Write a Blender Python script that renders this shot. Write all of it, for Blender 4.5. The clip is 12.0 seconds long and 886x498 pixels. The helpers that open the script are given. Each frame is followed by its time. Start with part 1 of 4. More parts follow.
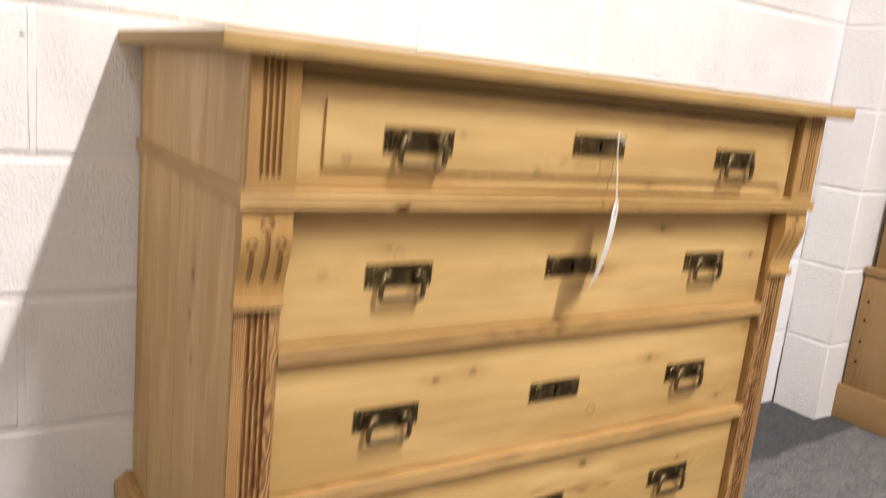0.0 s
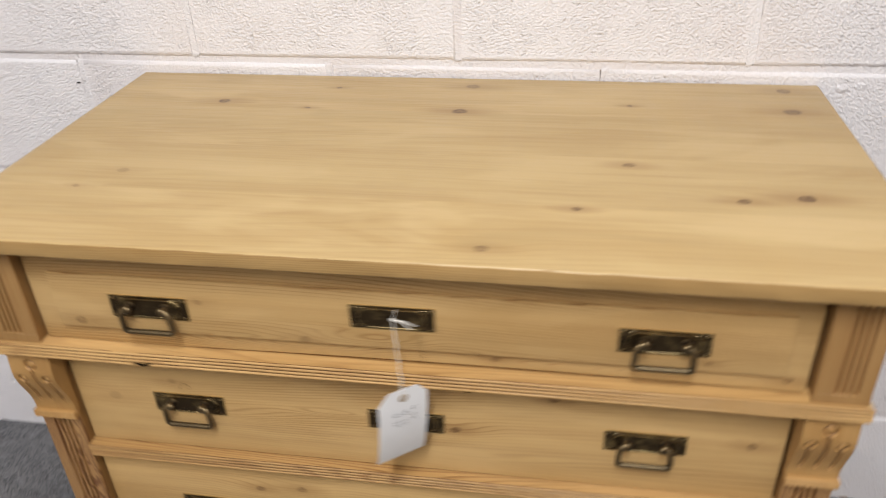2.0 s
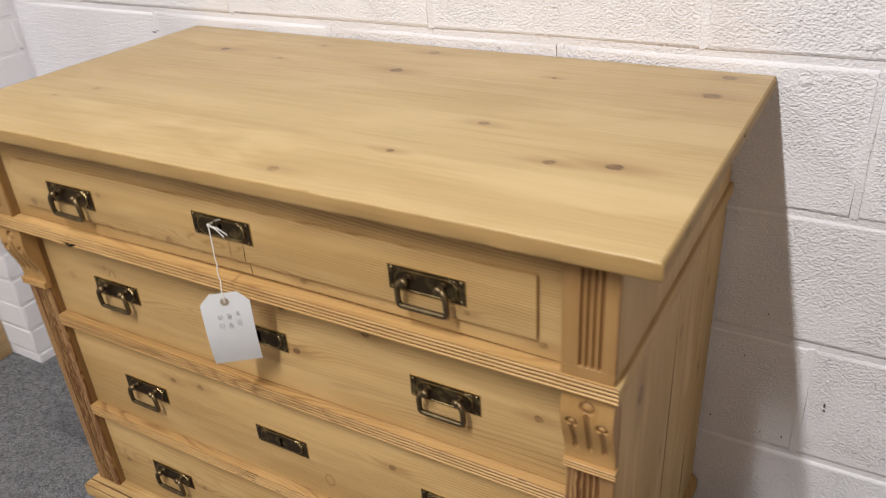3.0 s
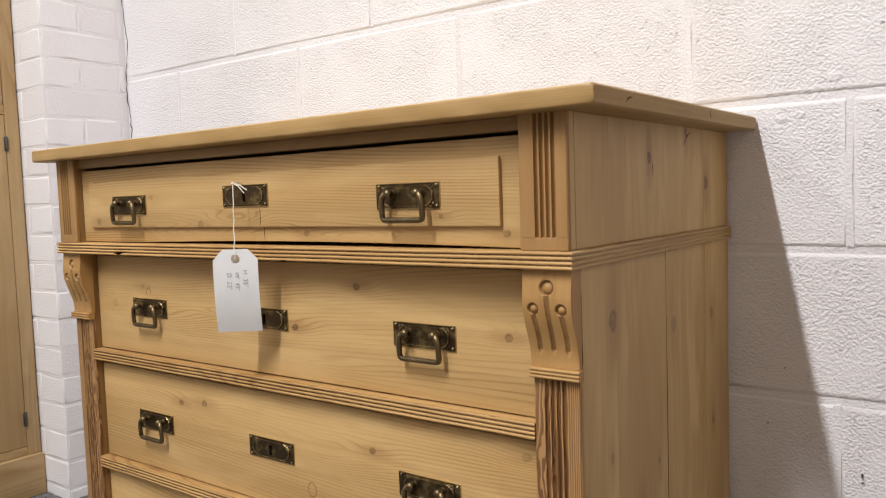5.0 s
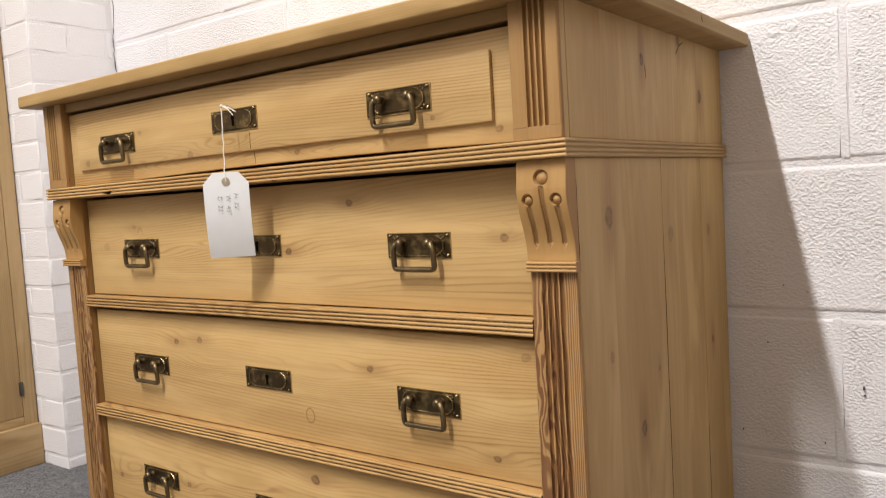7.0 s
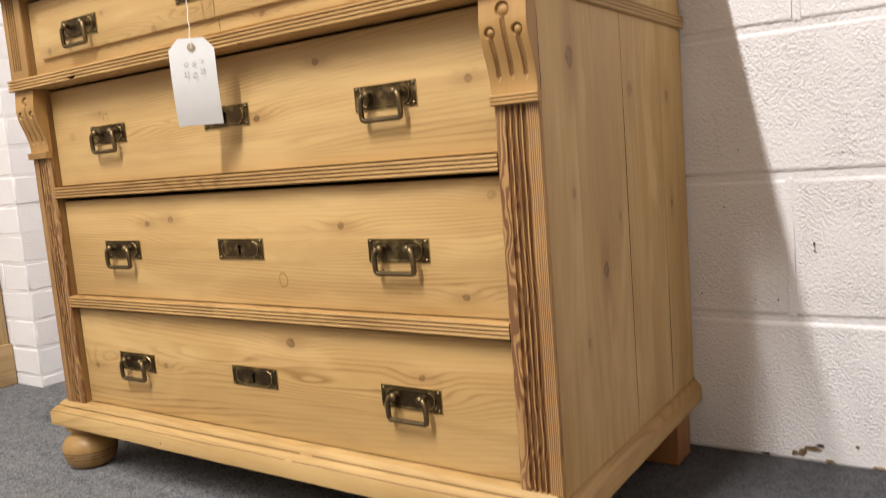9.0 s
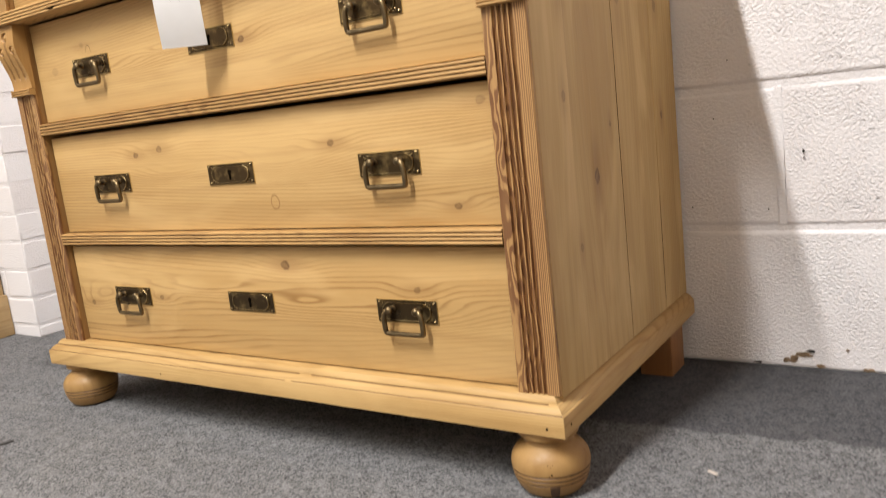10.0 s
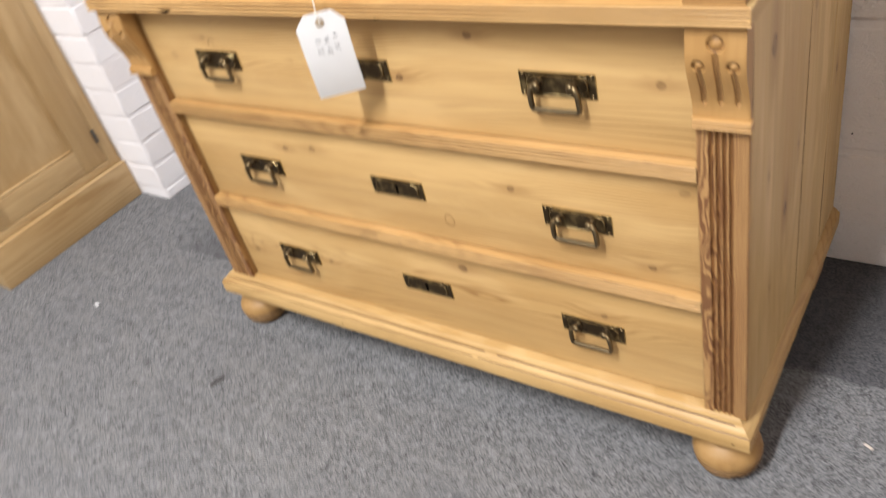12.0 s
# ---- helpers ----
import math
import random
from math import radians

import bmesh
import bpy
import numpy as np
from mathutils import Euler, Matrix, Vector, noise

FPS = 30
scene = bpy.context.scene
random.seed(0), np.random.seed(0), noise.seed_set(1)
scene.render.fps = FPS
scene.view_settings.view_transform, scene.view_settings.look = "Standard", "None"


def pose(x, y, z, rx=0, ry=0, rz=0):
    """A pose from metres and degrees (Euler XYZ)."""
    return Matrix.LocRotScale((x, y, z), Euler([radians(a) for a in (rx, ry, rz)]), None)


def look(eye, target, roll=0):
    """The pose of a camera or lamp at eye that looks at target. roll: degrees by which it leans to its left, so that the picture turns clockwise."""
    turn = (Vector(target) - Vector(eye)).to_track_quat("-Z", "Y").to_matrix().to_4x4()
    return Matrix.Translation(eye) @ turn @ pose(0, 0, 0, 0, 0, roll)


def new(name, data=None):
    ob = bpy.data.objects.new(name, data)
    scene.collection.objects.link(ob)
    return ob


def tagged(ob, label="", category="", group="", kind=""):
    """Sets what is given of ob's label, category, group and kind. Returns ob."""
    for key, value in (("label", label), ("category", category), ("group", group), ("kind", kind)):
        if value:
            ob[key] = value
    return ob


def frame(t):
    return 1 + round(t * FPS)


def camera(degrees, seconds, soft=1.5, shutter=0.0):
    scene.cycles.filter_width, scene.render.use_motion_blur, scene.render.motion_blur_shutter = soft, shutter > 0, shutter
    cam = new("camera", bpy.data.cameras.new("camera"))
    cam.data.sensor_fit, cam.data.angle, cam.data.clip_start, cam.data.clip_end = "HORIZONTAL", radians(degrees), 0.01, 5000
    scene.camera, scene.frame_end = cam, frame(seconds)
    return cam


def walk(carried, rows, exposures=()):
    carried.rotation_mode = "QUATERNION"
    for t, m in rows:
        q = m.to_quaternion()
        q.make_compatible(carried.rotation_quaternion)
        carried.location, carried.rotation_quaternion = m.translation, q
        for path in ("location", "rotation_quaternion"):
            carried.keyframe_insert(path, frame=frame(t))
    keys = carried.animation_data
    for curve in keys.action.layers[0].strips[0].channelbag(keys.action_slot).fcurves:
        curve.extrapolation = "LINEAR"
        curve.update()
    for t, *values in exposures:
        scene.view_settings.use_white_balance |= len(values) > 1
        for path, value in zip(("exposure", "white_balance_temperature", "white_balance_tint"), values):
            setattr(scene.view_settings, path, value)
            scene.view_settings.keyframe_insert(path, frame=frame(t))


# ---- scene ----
cam = camera(59.1, 12.0, soft=1.15, shutter=0.75)
PATH = [
    (0, (-0.76, -1.325, 0.83), (0.313, 0.315, 0.43), 5.9),
    (0.2, (-0.739, -1.344, 0.957), (0.298, 0.301, 0.488), 6.8),
    (0.5, (-0.672, -1.392, 1.129), (0.243, 0.276, 0.511), 6.4),
    (0.8, (-0.523, -1.426, 1.221), (0.143, 0.308, 0.479), 6.6),
    (1, (-0.41, -1.418, 1.261), (0.113, 0.289, 0.36), 4.3),
    (1.2, (-0.316, -1.391, 1.262), (0.094, 0.293, 0.264), 3.3),
    (1.5, (-0.129, -1.318, 1.276), (0.0, 0.382, 0.23), 3.8),
    (1.8, (0.046, -1.240, 1.284), (-0.080, 0.462, 0.243), -0.5),
    (2, (0.183, -1.198, 1.283), (-0.114, 0.485, 0.245), -2.2),
    (2.3, (0.369, -1.174, 1.274), (-0.184, 0.450, 0.245), -1.9),
    (2.5, (0.485, -1.14, 1.269), (-0.201, 0.425, 0.229), -3.6),
    (2.7, (0.578, -1.117, 1.25), (-0.205, 0.407, 0.217), -3.9),
    (4.3, (0.848, -1.209, 0.862), (-0.355, 0.366, 0.592), -0.9),
    (4.5, (0.857, -1.225, 0.814), (-0.336, 0.369, 0.617), -0.8),
    (5, (0.877, -1.235, 0.766), (-0.317, 0.363, 0.629), -1.9),
    (5.5, (0.887, -1.24, 0.728), (-0.315, 0.354, 0.602), -2.8),
    (6, (0.883, -1.234, 0.696), (-0.315, 0.362, 0.566), -3.2),
    (6.5, (0.874, -1.233, 0.674), (-0.317, 0.368, 0.539), -3.4),
    (6.7, (0.872, -1.232, 0.669), (-0.318, 0.37, 0.531), -3.4),
    (8.3, (0.885, -1.256, 0.572), (-0.258, 0.374, 0.382), -4.0),
    (8.5, (0.887, -1.259, 0.56), (-0.249, 0.374, 0.355), -4.1),
    (9, (0.889, -1.271, 0.521), (-0.231, 0.369, 0.28), -4.6),
    (9.5, (0.886, -1.279, 0.488), (-0.222, 0.361, 0.198), -5.4),
    (10, (0.891, -1.283, 0.463), (-0.213, 0.349, 0.116), -6.5),
    (10.5, (0.893, -1.288, 0.451), (-0.215, 0.325, 0.039), -7.6),
    (11, (0.87, -1.28, 0.542), (-0.258, 0.274, -0.019), -10.9),
    (11.2, (0.839, -1.276, 0.630), (-0.286, 0.224, -0.067), -12.3),
    (11.5, (0.811, -1.279, 0.794), (-0.339, 0.066, -0.138), -13.2),
    (11.8, (0.751, -1.243, 0.951), (-0.364, -0.035, -0.188), -13.9),
    (12, (0.7, -1.205, 1.001), (-0.386, -0.01, -0.18), -15.8),
]
EXPOSURES = [(0.0, 0.30, 6850, 10), (0.5, 0.03, 6700, 10), (1.0, -0.19, 6500, 10), (1.5, -0.33, 6450, 10), (2.5, -0.34, 6450, 10), (4.5, -0.19, 6500, 10), (5.5, -0.08, 6560, 10),
             (6.5, 0.02, 6680, 10), (8.5, 0.22, 6850, 10), (9.5, 0.36, 6850, 10), (10.5, 0.46, 6780, 10), (11.3, 0.47, 6600, 10), (12.0, 0.46, 6450, 10)]
walk(cam, [(t, look(eye, target, roll)) for t, eye, target, roll in PATH], EXPOSURES)

# ---- world and light ----
world = bpy.data.worlds.new("world")
scene.world = world
world.use_nodes = True
world.node_tree.nodes["Background"].inputs[0].default_value = (1.0, 0.93, 0.85, 1)
world.node_tree.nodes["Background"].inputs[1].default_value = 0.015


def strip_lamp(x, y, z, length, width, watts):
    """A lamp below the ceiling, long along y: the main tube and the added fills."""
    d = bpy.data.lights.new("overhead_strip", "AREA")
    d.shape, d.size, d.size_y, d.energy, d.color = "RECTANGLE", width, length, watts, (0.985, 0.99, 0.99)
    ob = new("overhead_strip", d)
    ob.matrix_world = pose(x, y, z)
    return ob


strip_lamp(0.12, -2.15, 2.93, 1.3, 0.06, 124)
# short extra lamp, unseen, placed from the step in the chest's wall shadow
strip_lamp(0.12, -2.98, 2.93, 0.26, 0.12, 13)
# two added fill lamps, unseen, that lift the shade left and right of the chest
strip_lamp(-1.3, -3.7, 2.93, 1.54, 0.06, 41)
strip_lamp(1.5, -3.7, 2.93, 1.54, 0.06, 8)

# ---- node helpers ----


class Nodes:
    """A small shorthand for building a node material."""

    def __init__(self, name):
        self.mat = bpy.data.materials.new(name)
        self.mat.use_nodes = True
        self.tree = self.mat.node_tree
        self.bsdf = self.tree.nodes["Principled BSDF"]

    def add(self, kind, **values):
        n = self.tree.nodes.new(kind)
        for key, value in values.items():
            setattr(n, key, value)
        return n

    def put(self, socket, value):
        if isinstance(value, bpy.types.NodeSocket):
            self.tree.links.new(value, socket)
        else:
            socket.default_value = value

    def math(self, op, a, b=0.0, c=None, clamp=False):
        n = self.add("ShaderNodeMath", operation=op, use_clamp=clamp)
        self.put(n.inputs[0], a)
        self.put(n.inputs[1], b)
        if c is not None:
            self.put(n.inputs[2], c)
        return n.outputs[0]

    def vec(self, op, a, b=(0, 0, 0)):
        n = self.add("ShaderNodeVectorMath", operation=op)
        self.put(n.inputs[0], a)
        self.put(n.inputs[1], b)
        return n.outputs["Value"] if op in ("LENGTH", "DISTANCE", "DOT_PRODUCT") else n.outputs[0]

    def noise(self, vector, scale, detail=2.0, rough=0.5, distort=0.0):
        n = self.add("ShaderNodeTexNoise")
        self.put(n.inputs["Vector"], vector)
        n.inputs["Scale"].default_value, n.inputs["Detail"].default_value = scale, detail
        n.inputs["Roughness"].default_value, n.inputs["Distortion"].default_value = rough, distort
        return n.outputs["Fac"]

    def span(self, value, a, b, c=0.0, d=1.0, smooth=False):
        n = self.add("ShaderNodeMapRange", clamp=True, interpolation_type="SMOOTHSTEP" if smooth else "LINEAR")
        self.put(n.inputs[0], value)
        for i, v in zip((1, 2, 3, 4), (a, b, c, d)):
            n.inputs[i].default_value = v
        return n.outputs[0]

    def mix(self, fac, a, b, blend="MIX"):
        n = self.add("ShaderNodeMix", data_type="RGBA", blend_type=blend)
        self.put(n.inputs[0], fac)
        self.put(n.inputs[6], (*a, 1) if isinstance(a, tuple) else a)
        self.put(n.inputs[7], (*b, 1) if isinstance(b, tuple) else b)
        return n.outputs[2]

    def coords(self, shuffle=True):
        c = self.add("ShaderNodeTexCoord").outputs["Object"]
        if shuffle:
            r = self.add("ShaderNodeObjectInfo").outputs["Random"]
            off = self.vec("SCALE", (13.7, 7.1, 9.3))
            off.node.inputs["Scale"].default_value = 1
            self.put(off.node.inputs["Scale"], r)
            c = self.vec("ADD", c, off)
        return c

    def bump(self, height, strength, distance, normal=None):
        n = self.add("ShaderNodeBump")
        n.inputs["Strength"].default_value, n.inputs["Distance"].default_value = strength, distance
        self.put(n.inputs["Height"], height)
        if normal is not None:
            self.put(n.inputs["Normal"], normal)
        return n.outputs[0]

    def done(self, colour, rough, normal=None, metal=0.0, spec=0.5):
        self.put(self.bsdf.inputs["Base Color"], (*colour, 1) if isinstance(colour, tuple) else colour)
        self.put(self.bsdf.inputs["Roughness"], rough)
        self.put(self.bsdf.inputs["Metallic"], metal)
        self.bsdf.inputs["Specular IOR Level"].default_value = spec
        if normal is not None:
            self.put(self.bsdf.inputs["Normal"], normal)
        return self.mat


# ---- materials ----
PALE, LATE, KNOT = (0.535, 0.345, 0.144), (0.225, 0.105, 0.033), (0.105, 0.048, 0.018)


def wood(name, axis, pale=PALE, late=LATE, rings=40, strength=0.6, knots=(), seed=0.0, shuffle=False, across=3.2, along=0.5, rough=0.5, fibre=0.25, planks=None, slope=1.3, arches=(), lines=(0.45, 0.85), mottle=1.0, boards=0.42, rings_of=(), clump=0.3):
    """Waxed pine with its grain along an axis. knots: (u, v, radius, darkness), u along the grain. planks: (axis, width) of the boards."""
    m = Nodes(name)
    raw = m.coords(shuffle)
    i = "xyz".index(axis)
    other = {"x": "z", "z": "y", "y": "x"}[axis]
    grow = [across] * 3
    grow[i] = along
    p = m.vec("ADD", raw, (seed * 3.1, seed * 1.7, seed * 2.3))
    if planks:
        sep = m.add("ShaderNodeSeparateXYZ")
        m.put(sep.inputs[0], raw)
        k = "xyz".index(planks[0])
        board = m.math("FLOOR", m.math("DIVIDE", m.math("ADD", sep.outputs[k], planks[2]), planks[1]))
        white = m.add("ShaderNodeTexWhiteNoise", noise_dimensions="1D")
        m.put(white.inputs["W"], m.math("ADD", board, seed))
        tone = white.outputs["Value"]
        shift = m.vec("SCALE", (4.0, 5.0, 6.0))
        m.put(shift.node.inputs["Scale"], m.math("MULTIPLY", board, 1.37))
        p = m.vec("ADD", p, shift)
    else:
        tone = None
    if planks and axis == "x":
        other = "y"
    part_xyz = m.add("ShaderNodeSeparateXYZ")
    m.put(part_xyz.inputs[0], p)
    field = m.math("MULTIPLY", m.noise(m.vec("MULTIPLY", p, tuple(grow)), 1.0, 1.0, 0.35, 0.2), 0.62)
    field = m.math("ADD", field, m.math("MULTIPLY", part_xyz.outputs["xyz".index(other)], slope))
    ripple = m.noise(m.vec("MULTIPLY", p, tuple(6.0 if k == i else 60.0 for k in range(3))), 1.0, 2.0, 0.5)
    field = m.math("ADD", field, m.math("MULTIPLY", ripple, 0.008))
    for u, v, long, high, amount in arches:
        centre, squash = [0.0, 0.0, 0.0], [0.0, 0.0, 0.0]
        centre[i], centre["xyz".index(other)] = u, v
        squash[i], squash["xyz".index(other)] = 1 / long, 1 / high
        reach = m.vec("LENGTH", m.vec("MULTIPLY", m.vec("SUBTRACT", raw, tuple(centre)), tuple(squash)))
        field = m.math("ADD", field, m.span(reach, 1.0, 0.0, 0.0, amount, True))
    dark, halo = 0.0, 0.0
    for u, v, radius, depth in knots:
        centre, squash = [0.0, 0.0, 0.0], [0.0, 0.0, 0.0]
        if planks and axis == "x":
            other = "y"
        centre[i], centre["xyz".index(other)] = u, v
        squash[i], squash["xyz".index(other)] = 0.78, 1.0
        way = m.vec("MULTIPLY", m.vec("SUBTRACT", raw, tuple(centre)), tuple(squash))
        wob = m.math("MULTIPLY", m.math("SUBTRACT", m.noise(raw, 130, 2), 0.5), radius * 0.55)
        dist = m.math("ADD", m.vec("LENGTH", way), wob)
        squash[i] = 0.3
        wide = m.vec("LENGTH", m.vec("MULTIPLY", m.vec("SUBTRACT", raw, tuple(centre)), tuple(squash)))
        field = m.math("ADD", field, m.span(wide, radius * 3.2, 0, 0, 0.014, True))
        eye = m.math("MULTIPLY", m.span(dist, radius * 0.78, radius * 0.5, 0, depth, True), m.span(dist, radius * 0.5, radius * 0.2, 1.0, 0.8, True))
        dark = m.math("MAXIMUM", dark, eye)
        halo = m.math("MAXIMUM", halo, m.span(wide, radius * 1.9, radius * 0.3, 0, depth * 0.5, True))
    saw = m.math("FRACT", m.math("MULTIPLY", field, rings))
    ring = m.math("MULTIPLY", m.span(saw, lines[0], lines[1], 0, 1, True), m.span(saw, 0.86, 0.99, 1, 0, True))
    fine = [260.0] * 3
    fine[i] = 5.0
    hair = m.noise(m.vec("MULTIPLY", p, tuple(fine)), 1.0, 2.0, 0.6)
    streak = m.noise(m.vec("MULTIPLY", p, tuple(1.1 if k == i else 75.0 for k in range(3))), 1.0, 3.0, 0.6)
    broad = m.noise(m.vec("MULTIPLY", p, tuple(2.2 if k == i else 9.0 for k in range(3))), 1.0, 3.0, 0.55)
    patchy = m.math("MULTIPLY", m.span(broad, 0.36, 0.64, clump, 1.0), m.span(m.noise(m.vec("MULTIPLY", p, tuple(1.5 if k == i else 28.0 for k in range(3))), 1.0, 2.0), 0.35, 0.62, clump, 1.0))
    fac = m.math("MULTIPLY", m.math("MULTIPLY", ring, patchy), strength, clamp=True)
    col = m.mix(fac, pale, late)
    col = m.mix(m.math("MULTIPLY", m.span(streak, 0.46, 0.72), fibre * 1.3), col, late)
    col = m.mix(m.math("MULTIPLY", m.span(hair, 0.45, 0.75), fibre * 0.6), col, late)
    col = m.mix(m.span(broad, 0.42, 0.68, 0.0, 0.5 * mottle), col, tuple(c * f for c, f in zip(pale, (0.76, 0.68, 0.55))))
    cloud = m.noise(m.vec("MULTIPLY", p, tuple(3.0 if k == i else 13.0 for k in range(3))), 1.0, 3.0, 0.6, 0.6)
    col = m.mix(m.span(cloud, 0.5, 0.66, 0.0, 0.6 * mottle), col, tuple(c * f for c, f in zip(pale, (1.14, 1.17, 1.25))))
    col = m.mix(m.span(cloud, 0.44, 0.3, 0.0, 0.5 * mottle), col, tuple(c * f for c, f in zip(pale, (0.78, 0.76, 0.72))))
    if tone is not None:
        col = m.mix(m.math("MULTIPLY", tone, boards), col, tuple(c * f for c, f in zip(pale, (0.70, 0.70, 0.68))))
    if knots:
        speck = m.noise(raw, 160, 2)
        col = m.mix(halo, col, late)
        col = m.mix(m.math("MULTIPLY", dark, m.span(speck, 0.3, 0.6, 0.6, 1.0)), col, KNOT)
    for u, v, radius in rings_of:
        centre, squash = [0.0, 0.0, 0.0], [0.0, 0.0, 0.0]
        centre[i], centre["xyz".index(other)] = u, v
        squash[i], squash["xyz".index(other)] = 1.25, 1.0
        dist = m.vec("LENGTH", m.vec("MULTIPLY", m.vec("SUBTRACT", raw, tuple(centre)), tuple(squash)))
        dist = m.math("ADD", dist, m.math("MULTIPLY", m.math("SUBTRACT", m.noise(raw, 90, 2), 0.5), radius * 0.5))
        band = m.math("MULTIPLY", m.span(dist, radius * 1.12, radius * 0.95, 0, 1, True), m.span(dist, radius * 0.72, radius * 0.9, 0, 1, True))
        col = m.mix(m.math("MULTIPLY", band, 0.7), col, late)
    n = m.bump(ring, 0.12, 0.0006)
    n = m.bump(hair, 0.18, 0.0005, n)
    return m.done(col, m.span(hair, 0.3, 0.7, rough - 0.06, rough + 0.1), n, spec=0.4)


def flamed(name, pale, late):
    """Resinous pine cut so that flames along one edge turn to close straight lines at the other; upright boards 55 mm wide, 448 mm out from the chest's middle."""
    m = Nodes(name)
    c = m.coords(False)
    sep = m.add("ShaderNodeSeparateXYZ")
    m.put(sep.inputs[0], c)
    u = m.math("SUBTRACT", m.math("ABSOLUTE", m.math("SUBTRACT", sep.outputs[0], 0.007)), 0.4475)
    amount = m.span(u, 0.004, 0.040, 0.075, 0.002)
    sway = m.math("MULTIPLY", m.math("SUBTRACT", m.noise(m.vec("MULTIPLY", c, (34, 34, 9)), 1.0, 2.5, 0.55), 0.5), amount)
    small = m.math("MULTIPLY", m.math("SUBTRACT", m.noise(m.vec("MULTIPLY", c, (150, 150, 22)), 1.0, 2.0, 0.5), 0.5), 0.0024)
    w = m.math("ADD", u, m.math("ADD", sway, small))
    phase = m.math("ADD", m.math("MULTIPLY", w, 95.0), m.math("MULTIPLY", m.math("MULTIPLY", w, w), 3400.0))
    saw = m.math("FRACT", m.math("ADD", phase, 20.0))
    line = m.math("MULTIPLY", m.span(saw, 0.28, 0.5, 0, 1, True), m.span(saw, 0.86, 0.98, 1, 0, True))
    hair = m.noise(m.vec("MULTIPLY", c, (420, 420, 9)), 1.0, 3.0, 0.6)
    patch = m.noise(m.vec("MULTIPLY", c, (40, 40, 5)), 1.0, 2.0)
    col = m.mix(m.span(patch, 0.35, 0.68, 0, 0.55), pale, tuple(k * f for k, f in zip(pale, (0.82, 0.74, 0.72))))
    col = m.mix(m.span(hair, 0.45, 0.72, 0, 0.4), col, late)
    col = m.mix(m.math("MULTIPLY", line, m.span(patch, 0.3, 0.6, 0.55, 0.95)), col, late)
    n = m.bump(line, 0.2, 0.0007)
    n = m.bump(hair, 0.25, 0.0005, n)
    return m.done(col, 0.5, n, spec=0.4)


def paint(name, colour, grit=1.0):
    """White masonry paint over rough, pitted blockwork."""
    m = Nodes(name)
    c = m.coords()
    soft = m.noise(c, 3.0, 3)
    fine = m.noise(c, 240, 3, 0.6)
    wave = m.noise(m.vec("MULTIPLY", c, (0.9, 0.9, 1.15)), 250, 2, 0.5)
    lump = m.noise(c, 22, 3, 0.5)
    pits = m.add("ShaderNodeTexVoronoi", feature="F1")
    m.put(pits.inputs["Vector"], c)
    pits.inputs["Scale"].default_value = 34
    worn = m.noise(c, 9, 4, 0.6)
    hole = m.span(pits.outputs["Distance"], 0.12, 0.04, 0, 1, True)
    rare = m.math("MULTIPLY", hole, m.span(m.noise(c, 17, 2), 0.6, 0.66))
    col = m.mix(m.span(soft, 0.35, 0.7), colour, tuple(k * f for k, f in zip(colour, (0.94, 0.92, 0.91))))
    col = m.mix(m.span(worn, 0.62, 0.8, 0, 0.25), col, tuple(k * f for k, f in zip(colour, (0.93, 0.82, 0.78))))
    col = m.mix(m.math("MULTIPLY", rare, 0.35 * grit), col, tuple(k * 0.45 for k in colour))
    # the coarse face of a block shows less where paint filled it, above all towards the joints
    gen = m.add("ShaderNodeSeparateXYZ")
    m.put(gen.inputs[0], m.add("ShaderNodeTexCoord").outputs["Generated"])
    edge_x = m.span(m.math("PINGPONG", gen.outputs[0], 0.5), 0.004, 0.03, 0.2, 1.0, True)
    edge_z = m.span(m.math("PINGPONG", gen.outputs[2], 0.5), 0.02, 0.08, 0.1, 1.0, True)
    open_face = m.math("MULTIPLY", m.math("MULTIPLY", edge_x, edge_z), m.span(m.noise(c, 11, 3, 0.6), 0.38, 0.55, 0.3, 1.0, True))
    pock = m.noise(c, 105, 3, 0.55)
    dips = m.math("MULTIPLY", m.span(pock, 0.37, 0.29, 0, 0.9, True), open_face)
    face = m.math("ADD", m.math("MULTIPLY", m.span(wave, 0.66, 0.34, 0, 1), m.span(open_face, 0, 1, 0.4, 1.0)), dips)
    col = m.mix(m.math("MULTIPLY", dips, 0.2 * grit), col, tuple(k * 0.6 for k in colour))
    n = m.bump(face, 0.8 * grit, 0.0018)
    n.node.invert = True
    n = m.bump(lump, 0.22 * grit, 0.006, n)
    n = m.bump(rare, 0.6 * grit, 0.003, n)
    n.node.invert = True
    n = m.bump(fine, 0.35 * grit, 0.0009, n)
    return m.done(col, 0.6, n, spec=0.3)


